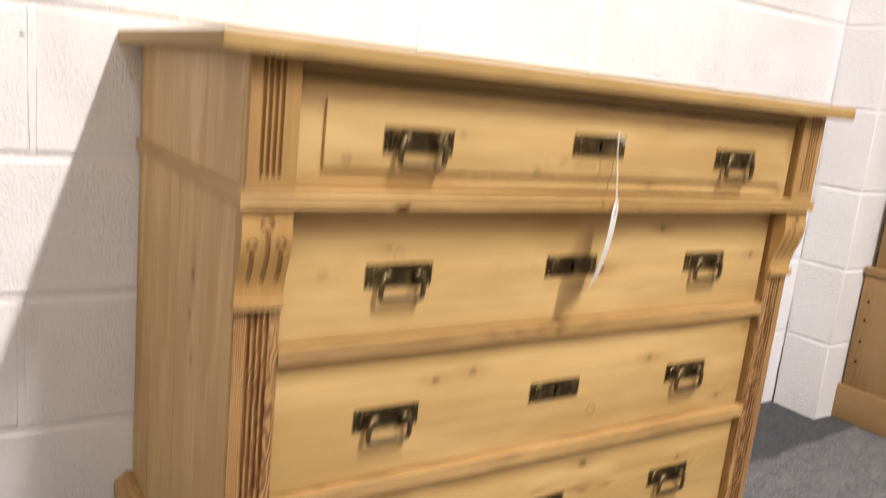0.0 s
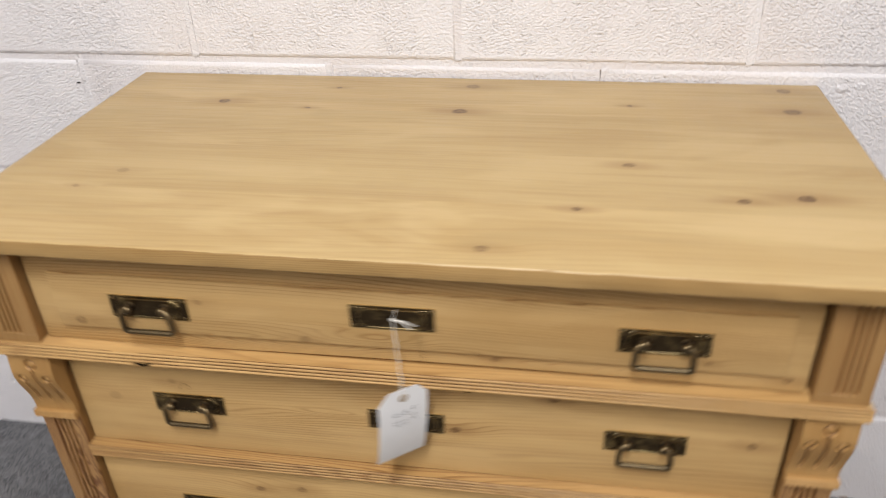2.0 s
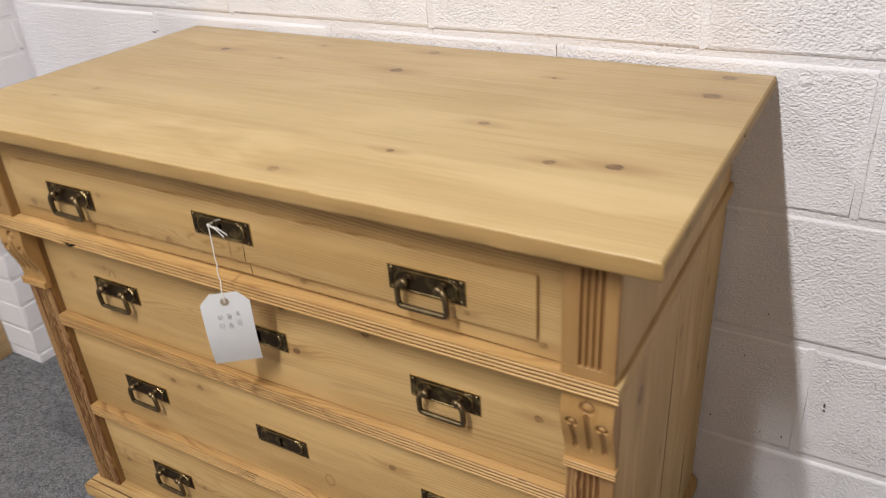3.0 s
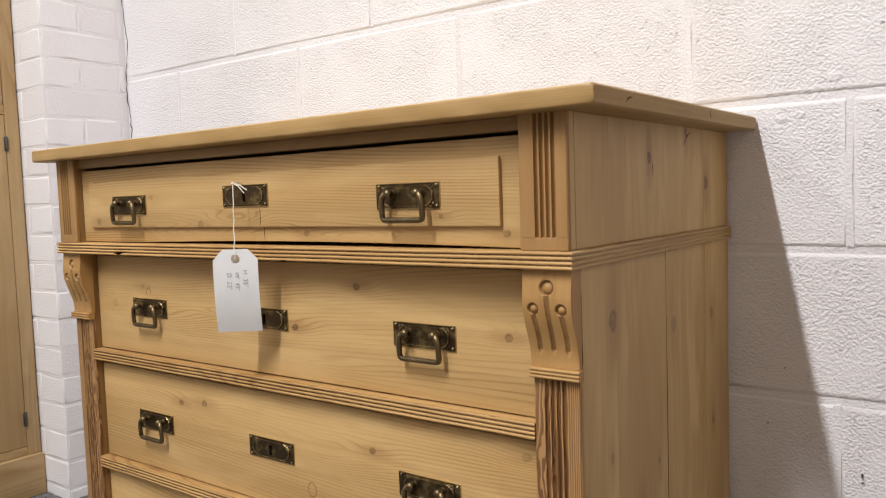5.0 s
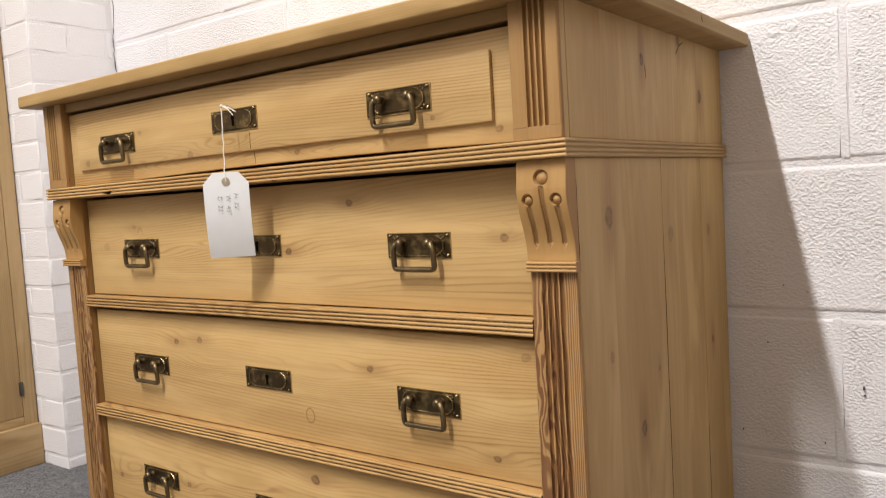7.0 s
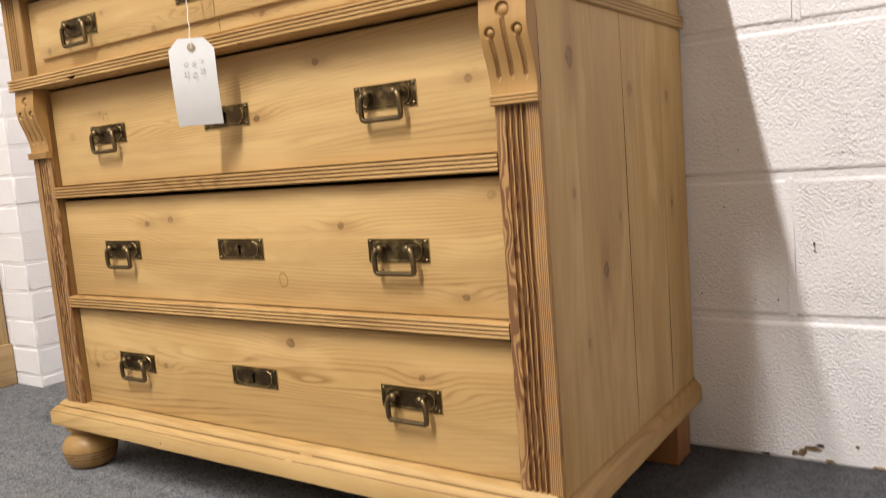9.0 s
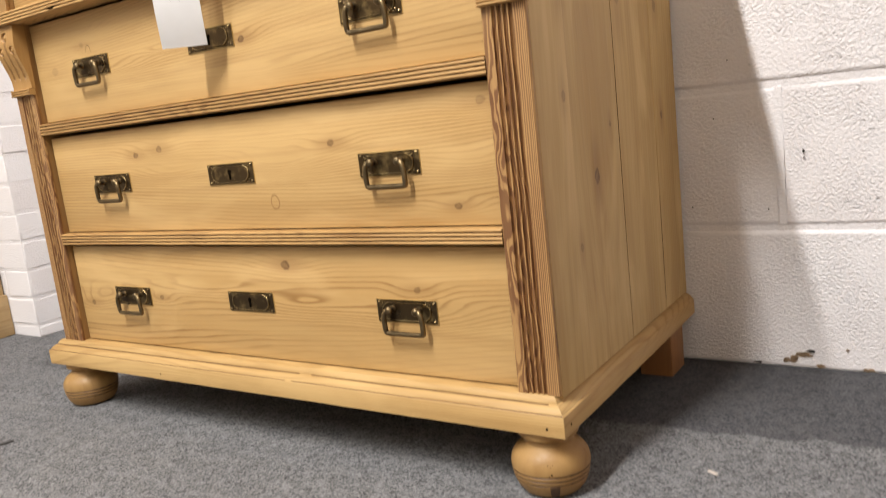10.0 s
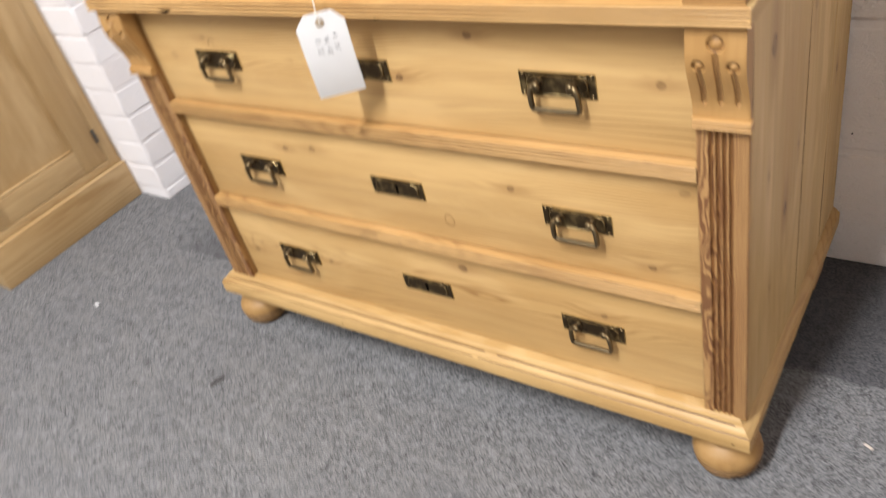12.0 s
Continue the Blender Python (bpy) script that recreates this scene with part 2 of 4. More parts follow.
def carpet():
    m = Nodes("grey_carpet")
    c = m.coords(False)
    cell = m.add("ShaderNodeTexVoronoi", feature="F1")
    m.put(cell.inputs["Vector"], m.vec("ADD", c, m.vec("SCALE", m.add("ShaderNodeTexNoise").outputs["Color"])))
    cell.inputs["Vector"].links[0].from_node.inputs[1].links[0].from_node.inputs["Scale"].default_value = 0.002
    cell.inputs["Scale"].default_value = 450
    shade = m.add("ShaderNodeSeparateColor")
    m.put(shade.inputs[0], cell.outputs["Color"])
    tuft = shade.outputs[0]
    clump = m.noise(c, 230, 4, 0.75)
    wide = m.noise(c, 2.6, 4, 0.6)
    mark = m.noise(m.vec("MULTIPLY", c, (9, 26, 1)), 1.0, 3)
    both = m.math("ADD", m.math("MULTIPLY", tuft, 0.5), m.math("MULTIPLY", clump, 0.5))
    col = m.mix(m.span(both, 0.27, 0.74), (0.054, 0.054, 0.059), (0.296, 0.295, 0.302))
    col = m.mix(m.span(shade.outputs[1], 0.9, 0.99, 0, 0.55), col, (0.42, 0.42, 0.43))
    col = m.mix(m.span(wide, 0.35, 0.7, 0, 0.4), col, (0.13, 0.13, 0.14))
    col = m.mix(m.span(mark, 0.48, 0.7, 0, 0.22), col, (0.28, 0.275, 0.27))
    blot = m.noise(c, 48, 4, 0.72)
    col = m.mix(m.span(blot, 0.5, 0.68, 0, 0.5), col, (0.285, 0.287, 0.302))
    col = m.mix(m.span(blot, 0.46, 0.3, 0, 0.5), col, (0.075, 0.074, 0.078))
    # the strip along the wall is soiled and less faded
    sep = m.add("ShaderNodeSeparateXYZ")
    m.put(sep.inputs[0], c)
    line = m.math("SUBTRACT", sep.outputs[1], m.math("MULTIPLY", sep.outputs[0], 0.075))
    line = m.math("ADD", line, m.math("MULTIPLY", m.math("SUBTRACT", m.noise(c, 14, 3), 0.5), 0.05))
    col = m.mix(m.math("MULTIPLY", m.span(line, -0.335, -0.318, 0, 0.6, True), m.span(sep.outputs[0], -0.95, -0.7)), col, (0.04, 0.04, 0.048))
    n = m.bump(m.math("ADD", tuft, clump), 0.8, 0.004)
    return m.done(col, 0.95, n, spec=0.1)


def brass(name, base, bright, rough):
    m = Nodes(name)
    c = m.coords()
    worn = m.noise(c, 45, 4, 0.6)
    fine = m.noise(c, 700, 2)
    edge = m.add("ShaderNodeNewGeometry").outputs["Pointiness"]
    rub = m.math("ADD", m.span(edge, 0.51, 0.58, 0, 0.9), m.span(worn, 0.52, 0.78, 0, 0.5), clamp=True)
    n = m.bump(fine, 0.15, 0.0004)
    return m.done(m.mix(rub, base, bright), m.span(worn, 0.3, 0.7, rough - 0.08, rough + 0.14), n, metal=0.9)


def plain(name, colour, rough=0.6, metal=0.0, vary=0.15, scale=40, spec=0.5):
    m = Nodes(name)
    s = m.noise(m.coords(), scale, 3)
    col = m.mix(m.span(s, 0.3, 0.7), colour, tuple(k * (1 - vary) for k in colour))
    return m.done(col, rough, m.bump(s, 0.08, 0.001), metal, spec)


WHITE = (0.845, 0.825, 0.85)
M_BLOCK = paint("white_painted_blockwork", WHITE)
M_BRICK = paint("white_painted_brick", WHITE, 0.38)
M_JOINT = paint("painted_mortar", (0.82, 0.80, 0.825), 0.7)
# tones of unseen walls and ceiling, chosen for the fill light they bounce
M_WALL = paint("warm_bounce_wall", (0.56, 0.495, 0.415), 0.4)
M_FAR = paint("dim_bounce_wall", (0.24, 0.205, 0.165), 0.4)
M_CEIL = plain("dim_bounce_ceiling", (0.43, 0.405, 0.38), 0.8, vary=0.05, scale=5)
M_CARPET = carpet()
M_PLATE = brass("antique_brass_plate", (0.075, 0.050, 0.025), (0.56, 0.41, 0.18), 0.32)
M_BAIL = brass("dark_antique_brass", (0.045, 0.032, 0.020), (0.22, 0.16, 0.085), 0.40)
M_DARK = plain("dark_hollow", (0.006, 0.0045, 0.003), 1.0, spec=0.0)
M_IRON = plain("grey_iron", (0.11, 0.105, 0.1), 0.5, 0.7)
M_CARD = plain("white_card", (0.74, 0.74, 0.755), 0.7, vary=0.04)
M_STRING = plain("white_cotton", (0.78, 0.74, 0.68), 0.9)
M_RING = plain("brown_fibre_ring", (0.36, 0.28, 0.2), 0.8)
M_INK = plain("blue_black_ink", (0.05, 0.05, 0.07), 0.6)
M_CHIP = plain("bare_brown_patch", (0.3, 0.2, 0.12), 0.9, vary=0.6, scale=160)
M_SPECK_DARK = plain("dark_scrap", (0.05, 0.045, 0.045), 0.8)
M_SPECK_PALE = plain("pale_scrap", (0.58, 0.51, 0.45), 0.8)

TOP_KNOTS = [(-0.335, -0.128, 0.011, 1.00), (-0.173, -0.06, 0.005, 1.00), (-0.198, -0.147, 0.005, 0.88), (0.029, -0.146, 0.013, 0.94), (0.036, -0.042, 0.012, 0.62),
             (0.27, -0.108, 0.005, 1.00), (0.495, -0.034, 0.012, 0.75), (0.49, -0.117, 0.014, 0.81), (0.26, -0.308, 0.009, 0.75), (0.45, -0.379, 0.012, 1.00),
             (0.381, -0.392, 0.009, 0.88), (0.198, -0.426, 0.007, 0.88), (0.103, -0.52, 0.009, 0.62), (-0.369, -0.376, 0.009, 0.38), (-0.407, -0.422, 0.005, 0.50)]
M_TOP = wood("pine_top", "x", boards=0.2, pale=(0.515, 0.364, 0.168), late=(0.28, 0.15, 0.05), rings=70, strength=0.25, fibre=0.16, mottle=1.0, knots=TOP_KNOTS, seed=1.0, across=3.4, along=0.4, rough=0.36, planks=("y", 0.135, 0.557))
# the top's long edges are darker than its face: overhead light put into colour
M_TOP_EDGE = wood("shaded_pine_top_edge", "x", pale=(0.385, 0.243, 0.095), late=(0.21, 0.10, 0.03), rings=160, strength=0.8, seed=4.0, across=5, along=0.4, rough=0.45)
M_TOP_END = wood("pine_end_grain", "y", pale=(0.38, 0.255, 0.098), late=(0.23, 0.132, 0.047), rings=70, strength=0.5, seed=9.0, across=14, along=7.0, rough=0.6, fibre=0.35)
M_DRAWER = {
    # drawer one's pale tone is lowered to deepen the top board's shadow on it
    1: wood("pine_drawer_one", "x", pale=tuple(0.91 * k for k in PALE), rings=105, strength=1.5, clump=0.04, fibre=0.17, lines=(0.5, 0.86), seed=2.0, arches=[(-0.12, 0.722, 0.2, 0.016, 0.05), (0.2, 0.718, 0.13, 0.014, 0.05), (-0.02, 0.742, 0.1, 0.018, 0.04), (-0.33, 0.735, 0.07, 0.015, 0.04)],
            knots=[(-0.223, 0.778, 0.006, 0.4), (0.117, 0.722, 0.006, 0.6), (0.344, 0.742, 0.004, 0.7), (0.428, 0.722, 0.006, 0.6), (-0.377, 0.741, 0.008, 0.5), (-0.10, 0.735, 0.008, 0.45)]),
    2: wood("pine_drawer_two", "x", rings=118, strength=1.15, clump=0.08, fibre=0.17, lines=(0.5, 0.86), seed=3.4, arches=[(0.35, 0.611, 0.11, 0.016, 0.022), (-0.25, 0.585, 0.16, 0.02, 0.022), (-0.3, 0.65, 0.12, 0.016, 0.02), (0.1, 0.545, 0.2, 0.018, 0.016), (-0.08, 0.60, 0.09, 0.010, 0.02)],
            knots=[(0.185, 0.652, 0.007, 0.8), (0.067, 0.59, 0.007, 0.9), (0.415, 0.604, 0.007, 0.7), (-0.299, 0.632, 0.006, 0.35), (-0.385, 0.60, 0.010, 0.25)]),
    3: wood("pine_drawer_three", "x", rings=120, strength=0.95, clump=0.08, fibre=0.17, lines=(0.5, 0.86), seed=5.2, arches=[(0.1, 0.415, 0.17, 0.034, 0.034), (0.43, 0.40, 0.12, 0.03, 0.022), (-0.14, 0.415, 0.12, 0.022, 0.02)],
            knots=[(-0.209, 0.447, 0.007, 0.7), (-0.149, 0.453, 0.008, 0.6), (0.202, 0.438, 0.007, 0.75), (0.434, 0.47, 0.008, 0.4), (0.39, 0.349, 0.006, 0.7)], rings_of=[(0.086, 0.363, 0.0105)]),
    4: wood("pine_drawer_four", "x", rings=120, strength=1.0, clump=0.08, fibre=0.17, lines=(0.5, 0.86), seed=6.1, arches=[(0.3, 0.207, 0.16, 0.036, 0.026), (0.12, 0.215, 0.17, 0.03, 0.02), (-0.1, 0.235, 0.22, 0.024, 0.018), (-0.36, 0.215, 0.09, 0.03, 0.022)],
            knots=[(0.087, 0.272, 0.010, 0.85), (0.314, 0.242, 0.007, 0.55), (-0.206, 0.213, 0.006, 0.6), (-0.401, 0.197, 0.007, 0.6)]),
}
GREY_PALE = (0.545, 0.375, 0.162)
M_SIDE_R = wood("pine_side", "z", boards=0.2, pale=GREY_PALE, fibre=0.09, mottle=1.5, rings=60, strength=0.25, seed=7.0, planks=("y", 0.152, 0.572),
                knots=[(0.803, -0.317, 0.0091, 0.95), (0.772, -0.107, 0.0117, 0.84), (0.84, -0.188, 0.0078, 0.72), (0.62, -0.429, 0.0156, 0.72), (0.587, -0.241, 0.0130, 0.42), (0.581, -0.087, 0.0104, 0.60),
                       (0.42, -0.083, 0.0078, 0.72), (0.36, -0.353, 0.0117, 0.84), (0.464, -0.436, 0.0078, 0.48), (0.281, -0.417, 0.0065, 0.48), (0.422, -0.297, 0.0052, 0.60)])
M_SIDE_L = wood("pine_side_two", "z", boards=0.2, pale=GREY_PALE, fibre=0.09, mottle=1.5, rings=60, strength=0.25, seed=8.0, planks=("y", 0.16, 0.54),
                knots=[(0.567, -0.345, 0.0117, 0.72), (0.51, -0.335, 0.0078, 0.60), (0.454, -0.349, 0.0078, 0.48)])
M_RAIL = wood("pine_moulding", "x", pale=(0.54, 0.33, 0.128), late=(0.17, 0.065, 0.02), rings=40, strength=1.25, shuffle=True, across=14, along=1.3)
M_RAIL_LOW = wood("pine_drawer_rail", "x", pale=(0.45, 0.268, 0.102), late=(0.135, 0.052, 0.017), rings=55, strength=1.1, shuffle=True, across=16, along=1.6)
M_RAIL_Y = wood("pine_moulding_side", "y", pale=(0.49, 0.335, 0.148), late=(0.29, 0.16, 0.06), rings=30, strength=0.5, shuffle=True, across=14, along=1.3)
# frieze pine darkened to carry the shade under the top's overhang
M_FRIEZE = wood("shaded_pine_frieze", "x", pale=(0.30, 0.178, 0.068), late=(0.17, 0.08, 0.028), rings=60, strength=0.5, seed=3.0)
M_PLINTH = wood("pine_plinth", "x", pale=(0.48, 0.312, 0.128), late=(0.22, 0.105, 0.032), rings=90, strength=0.7, shuffle=True, across=8, along=0.9)
M_PLINTH_Y = wood("pine_plinth_side", "y", pale=(0.47, 0.306, 0.126), late=(0.26, 0.12, 0.036), rings=90, strength=0.7, shuffle=True, across=8, along=0.9)
M_UPPER = wood("pine_fluted", "z", pale=(0.335, 0.188, 0.069), late=(0.215, 0.098, 0.030), rings=40, strength=0.5, shuffle=True, across=10, along=1.0)
M_REED = flamed("dark_grained_pine", (0.42, 0.245, 0.098), (0.155, 0.066, 0.027))
M_CORBEL = wood("pine_carving", "z", pale=(0.395, 0.226, 0.08), late=(0.26, 0.122, 0.038), rings=22, strength=0.4, shuffle=True, across=9, along=2)
# foot tone is lowered to include the shade below the plinth
M_FOOT = wood("pine_turning", "z", pale=(0.325, 0.188, 0.068), late=(0.19, 0.088, 0.028), rings=20, strength=0.45, shuffle=True, across=9, along=4)
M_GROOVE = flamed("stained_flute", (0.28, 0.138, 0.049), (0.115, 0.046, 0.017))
M_CARVED = wood("brown_carving", "z", pale=(0.26, 0.14, 0.05), late=(0.15, 0.068, 0.022), rings=22, strength=0.5, shuffle=True, across=9, along=2)
M_DEEP_BROWN = wood("deep_brown_pine", "x", pale=(0.15, 0.076, 0.026), late=(0.05, 0.02, 0.007), rings=30, strength=1.1, shuffle=True, across=9, along=1.2)
M_FLUTE = wood("brown_flute", "z", pale=(0.31, 0.165, 0.06), late=(0.17, 0.075, 0.027), rings=40, strength=0.7, shuffle=True, across=10, along=1.0)
M_STAIN = plain("dark_stained_wood", (0.12, 0.062, 0.03), 0.6, vary=0.5, scale=200)
M_BACKFOOT = wood("reddish_pine", "z", pale=(0.29, 0.135, 0.052), late=(0.19, 0.075, 0.028), rings=20, strength=0.5)
M_INNER = wood("raw_pine", "x", pale=(0.34, 0.22, 0.1), late=(0.25, 0.14, 0.05), rings=20, strength=0.4)
M_CUP = wood("waxed_pine_upright", "z", pale=(0.455, 0.312, 0.155), late=(0.26, 0.145, 0.056), rings=80, strength=0.85, shuffle=True, across=4, along=0.5)
M_CUP_Y = wood("waxed_pine_rail", "y", pale=(0.455, 0.312, 0.155), late=(0.26, 0.145, 0.056), rings=80, strength=0.85, shuffle=True, across=4, along=0.5)
M_CAB = wood("brown_pine_upright", "z", pale=(0.335, 0.20, 0.085), late=(0.22, 0.11, 0.04), rings=80, strength=0.55, shuffle=True, across=4, along=0.5)
M_CAB_Y = wood("brown_pine_rail", "y", pale=(0.335, 0.20, 0.085), late=(0.22, 0.11, 0.04), rings=80, strength=0.55, shuffle=True, across=4, along=0.5)

# ---- mesh helpers ----


def box(bm, x0, x1, y0, y1, z0, z1, bevel=0.0, segments=2):
    """Adds a box, its edges rounded by bevel, to bm."""
    made = bmesh.ops.create_cube(bm, size=1)["verts"]
    for v in made:
        v.co = ((x0 + x1) / 2 + v.co.x * (x1 - x0), (y0 + y1) / 2 + v.co.y * (y1 - y0), (z0 + z1) / 2 + v.co.z * (z1 - z0))
    if bevel:
        edges = list({e for v in made for e in v.link_edges})
        bmesh.ops.bevel(bm, geom=edges, offset=bevel, segments=segments, profile=0.6, affect="EDGES")
    return bm


def boxed(*args, **kw):
    return box(bmesh.new(), *args, **kw)


def prism(bm, outline, axis, a, b, shear=(0, 0)):
    """Sweeps a closed outline along an axis from a to b; shear moves each end along the axis by shear times the outline's first coordinate (mitres)."""
    rings = []
    for at, k in ((a, shear[0]), (b, shear[1])):
        ring = []
        for u, v in outline:
            w = at + k * u
            ring.append(bm.verts.new({"x": (w, u, v), "y": (u, w, v), "z": (u, v, w)}[axis]))
        rings.append(ring)
    n = len(outline)
    for k in range(n):
        bm.faces.new((rings[0][k], rings[0][(k + 1) % n], rings[1][(k + 1) % n], rings[1][k]))
    bm.faces.new(rings[0][::-1])
    bm.faces.new(rings[1])
    bmesh.ops.recalc_face_normals(bm, faces=bm.faces[:])
    return bm


def weathered(bm, axis, cuts=70, amp=0.0004, seed=0.0):
    """Splits a swept moulding along its axis and dents it slightly, its ends left true."""
    k = "xyz".index(axis)
    depth = {"x": 1, "y": 0}[axis]
    long_edges = [e for e in bm.edges if abs(e.verts[0].co[k] - e.verts[1].co[k]) > 0.2]
    fixed = set(bm.verts)
    bmesh.ops.subdivide_edges(bm, edges=long_edges, cuts=cuts)
    for v in bm.verts:
        if v not in fixed:
            at, z = v.co[k], v.co.z
            v.co[depth] += amp * noise.noise((at * 38, seed, z * 160)) + 1.4 * amp * noise.noise((at * 8, seed + 5, 0))
            v.co.z += 0.5 * amp * noise.noise((at * 26, seed + 9, z * 90)) + amp * noise.noise((at * 5, seed + 3, 0))
    return bm


def lathe(bm, profile, centre, steps=48):
    """Turns (radius, height) pairs round the vertical through centre."""
    rings = []
    for r, z in profile:
        rings.append([bm.verts.new((centre[0] + r * math.cos(2 * math.pi * k / steps), centre[1] + r * math.sin(2 * math.pi * k / steps), centre[2] + z)) for k in range(steps)])
    for lo, hi in zip(rings, rings[1:]):
        for k in range(steps):
            bm.faces.new((lo[k], lo[(k + 1) % steps], hi[(k + 1) % steps], hi[k]))
    bm.faces.new(rings[0][::-1])
    bm.faces.new(rings[-1])
    return bm


def tube(bm, path, radius, sides=10, flat=1.0):
    """A round bar along a polyline."""
    pts = [Vector(p) for p in path]
    rings = []
    for k, p in enumerate(pts):
        way = (pts[min(k + 1, len(pts) - 1)] - pts[max(k - 1, 0)]).normalized()
        side = way.cross(Vector((0, 1, 0)))
        if side.length < 1e-4:
            side = way.cross(Vector((1, 0, 0)))
        side.normalize()
        up = side.cross(way).normalized()
        r = radius[k] if isinstance(radius, (list, tuple)) else radius
        rings.append([bm.verts.new(p + side * r * math.cos(a) + up * r * flat * math.sin(a)) for a in (2 * math.pi * j / sides for j in range(sides))])
    for lo, hi in zip(rings, rings[1:]):
        for j in range(sides):
            bm.faces.new((lo[j], lo[(j + 1) % sides], hi[(j + 1) % sides], hi[j]))
    bm.faces.new(rings[0][::-1])
    bm.faces.new(rings[-1])
    bmesh.ops.recalc_face_normals(bm, faces=bm.faces[:])
    return bm


def relief(bm, x0, x1, z0, z1, nx, nz, front, back):
    """A slab whose front follows front(x, z), with a flat back at y = back and closed rims."""
    grid = [[bm.verts.new((x0 + (x1 - x0) * i / nx, front(x0 + (x1 - x0) * i / nx, z0 + (z1 - z0) * k / nz), z0 + (z1 - z0) * k / nz)) for i in range(nx + 1)] for k in range(nz + 1)]
    for k in range(nz):
        for i in range(nx):
            bm.faces.new((grid[k][i], grid[k][i + 1], grid[k + 1][i + 1], grid[k + 1][i]))
    rim = grid[0][:] + [row[-1] for row in grid[1:]] + grid[-1][-2::-1] + [row[0] for row in grid[-2:0:-1]]
    rear = [bm.verts.new((v.co.x, back, v.co.z)) for v in rim]
    n = len(rim)
    for k in range(n):
        bm.faces.new((rim[(k + 1) % n], rim[k], rear[k], rear[(k + 1) % n]))
    bm.faces.new(rear)
    bmesh.ops.recalc_face_normals(bm, faces=bm.faces[:])
    return bm


def mesh_of(name, bm, material, smooth=40):
    me = bpy.data.meshes.new(name)
    bm.to_mesh(me)
    bm.free()
    me.materials.append(material)
    if smooth:
        me.shade_smooth()
        me.set_sharp_from_angle(angle=radians(smooth))
    return me


def recoloured(ob, material, test):
    """Gives the faces whose middle and normal pass the test a second material."""
    me = ob.data
    me.materials.append(material)
    for f in me.polygons:
        if test(f.center, f.normal):
            f.material_index = 1
    return ob


AT = {}


def thing(name, at, label, category, group="", kind=""):
    ob = new(name)
    ob.empty_display_size = 0.1
    ob.location = at
    AT[ob] = Vector(at)
    return tagged(ob, label, category, group, kind)


def part(name, bm, material, parent, label="", at=(0, 0, 0), smooth=40):
    """One mesh under a thing or a part. The mesh's own coordinates start at the world's place at."""
    me = bm if isinstance(bm, bpy.types.Mesh) else mesh_of(name, bm, material, smooth)
    ob = new(name, me)
    ob.parent = parent
    ob.location = Vector(at) - AT[parent]
    AT[ob] = Vector(at)
    return tagged(ob, label)


def single(name, bm, material, label, category, kind="", at=(0, 0, 0), smooth=40, group=""):
    ob = new(name, mesh_of(name, bm, material, smooth))
    ob.location = at
    AT[ob] = Vector(at)
    return tagged(ob, label, category, group, kind)


# ---- the room ----
PITCH, COURSE, FOOT = 0.4415, 0.2215, 0.004
END_L, END_R = -1.11, 1.36
LEFT, RIGHT, NEAR, HIGH = -1.80, 1.98, -5.6, 3.05
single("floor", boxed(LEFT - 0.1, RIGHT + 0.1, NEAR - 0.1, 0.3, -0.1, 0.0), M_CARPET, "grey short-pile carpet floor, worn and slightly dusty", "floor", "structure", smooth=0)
single("ceiling", boxed(LEFT - 0.1, RIGHT + 0.1, NEAR - 0.1, 0.3, HIGH, HIGH + 0.1), M_CEIL, "unseen plain ceiling, toned down to limit bounce light", "ceiling", "structure", smooth=0)
wall_back = single("wall_north", boxed(LEFT - 0.1, RIGHT + 0.1, 0.0024, 0.2, 0, HIGH), M_JOINT, "white painted concrete block wall with raked joints", "wall", "structure", smooth=0)
# side and end walls are out of view, added to shape the bounce light
single("wall_west", boxed(LEFT - 0.1, LEFT, NEAR - 0.1, 0.0, 0, HIGH), M_WALL, "unseen side wall, toned warm for bounce light", "wall", "structure", smooth=0)
single("wall_east", boxed(RIGHT, RIGHT + 0.1, NEAR - 0.1, 0.0, 0, HIGH), M_WALL, "unseen side wall, toned warm for bounce light", "wall", "structure", smooth=0)
single("wall_south", boxed(LEFT, RIGHT, NEAR - 0.1, NEAR, 0, HIGH), M_FAR, "unseen end wall, toned dim to limit bounce light", "wall", "structure", smooth=0)

# ---- the pine chest of drawers ----
MIRROR = 0.014  # the chest's middle stands 7 mm off the origin


def lr(s, a, b):
    """The span a..b on the right flank (s = 1) or its mirror image on the left."""
    return (a, b) if s > 0 else (MIRROR - b, MIRROR - a)


chest = thing("chest_of_drawers", (0, -0.28, 0), "antique waxed pine chest of four drawers with brass drop handles", "chest of drawers")

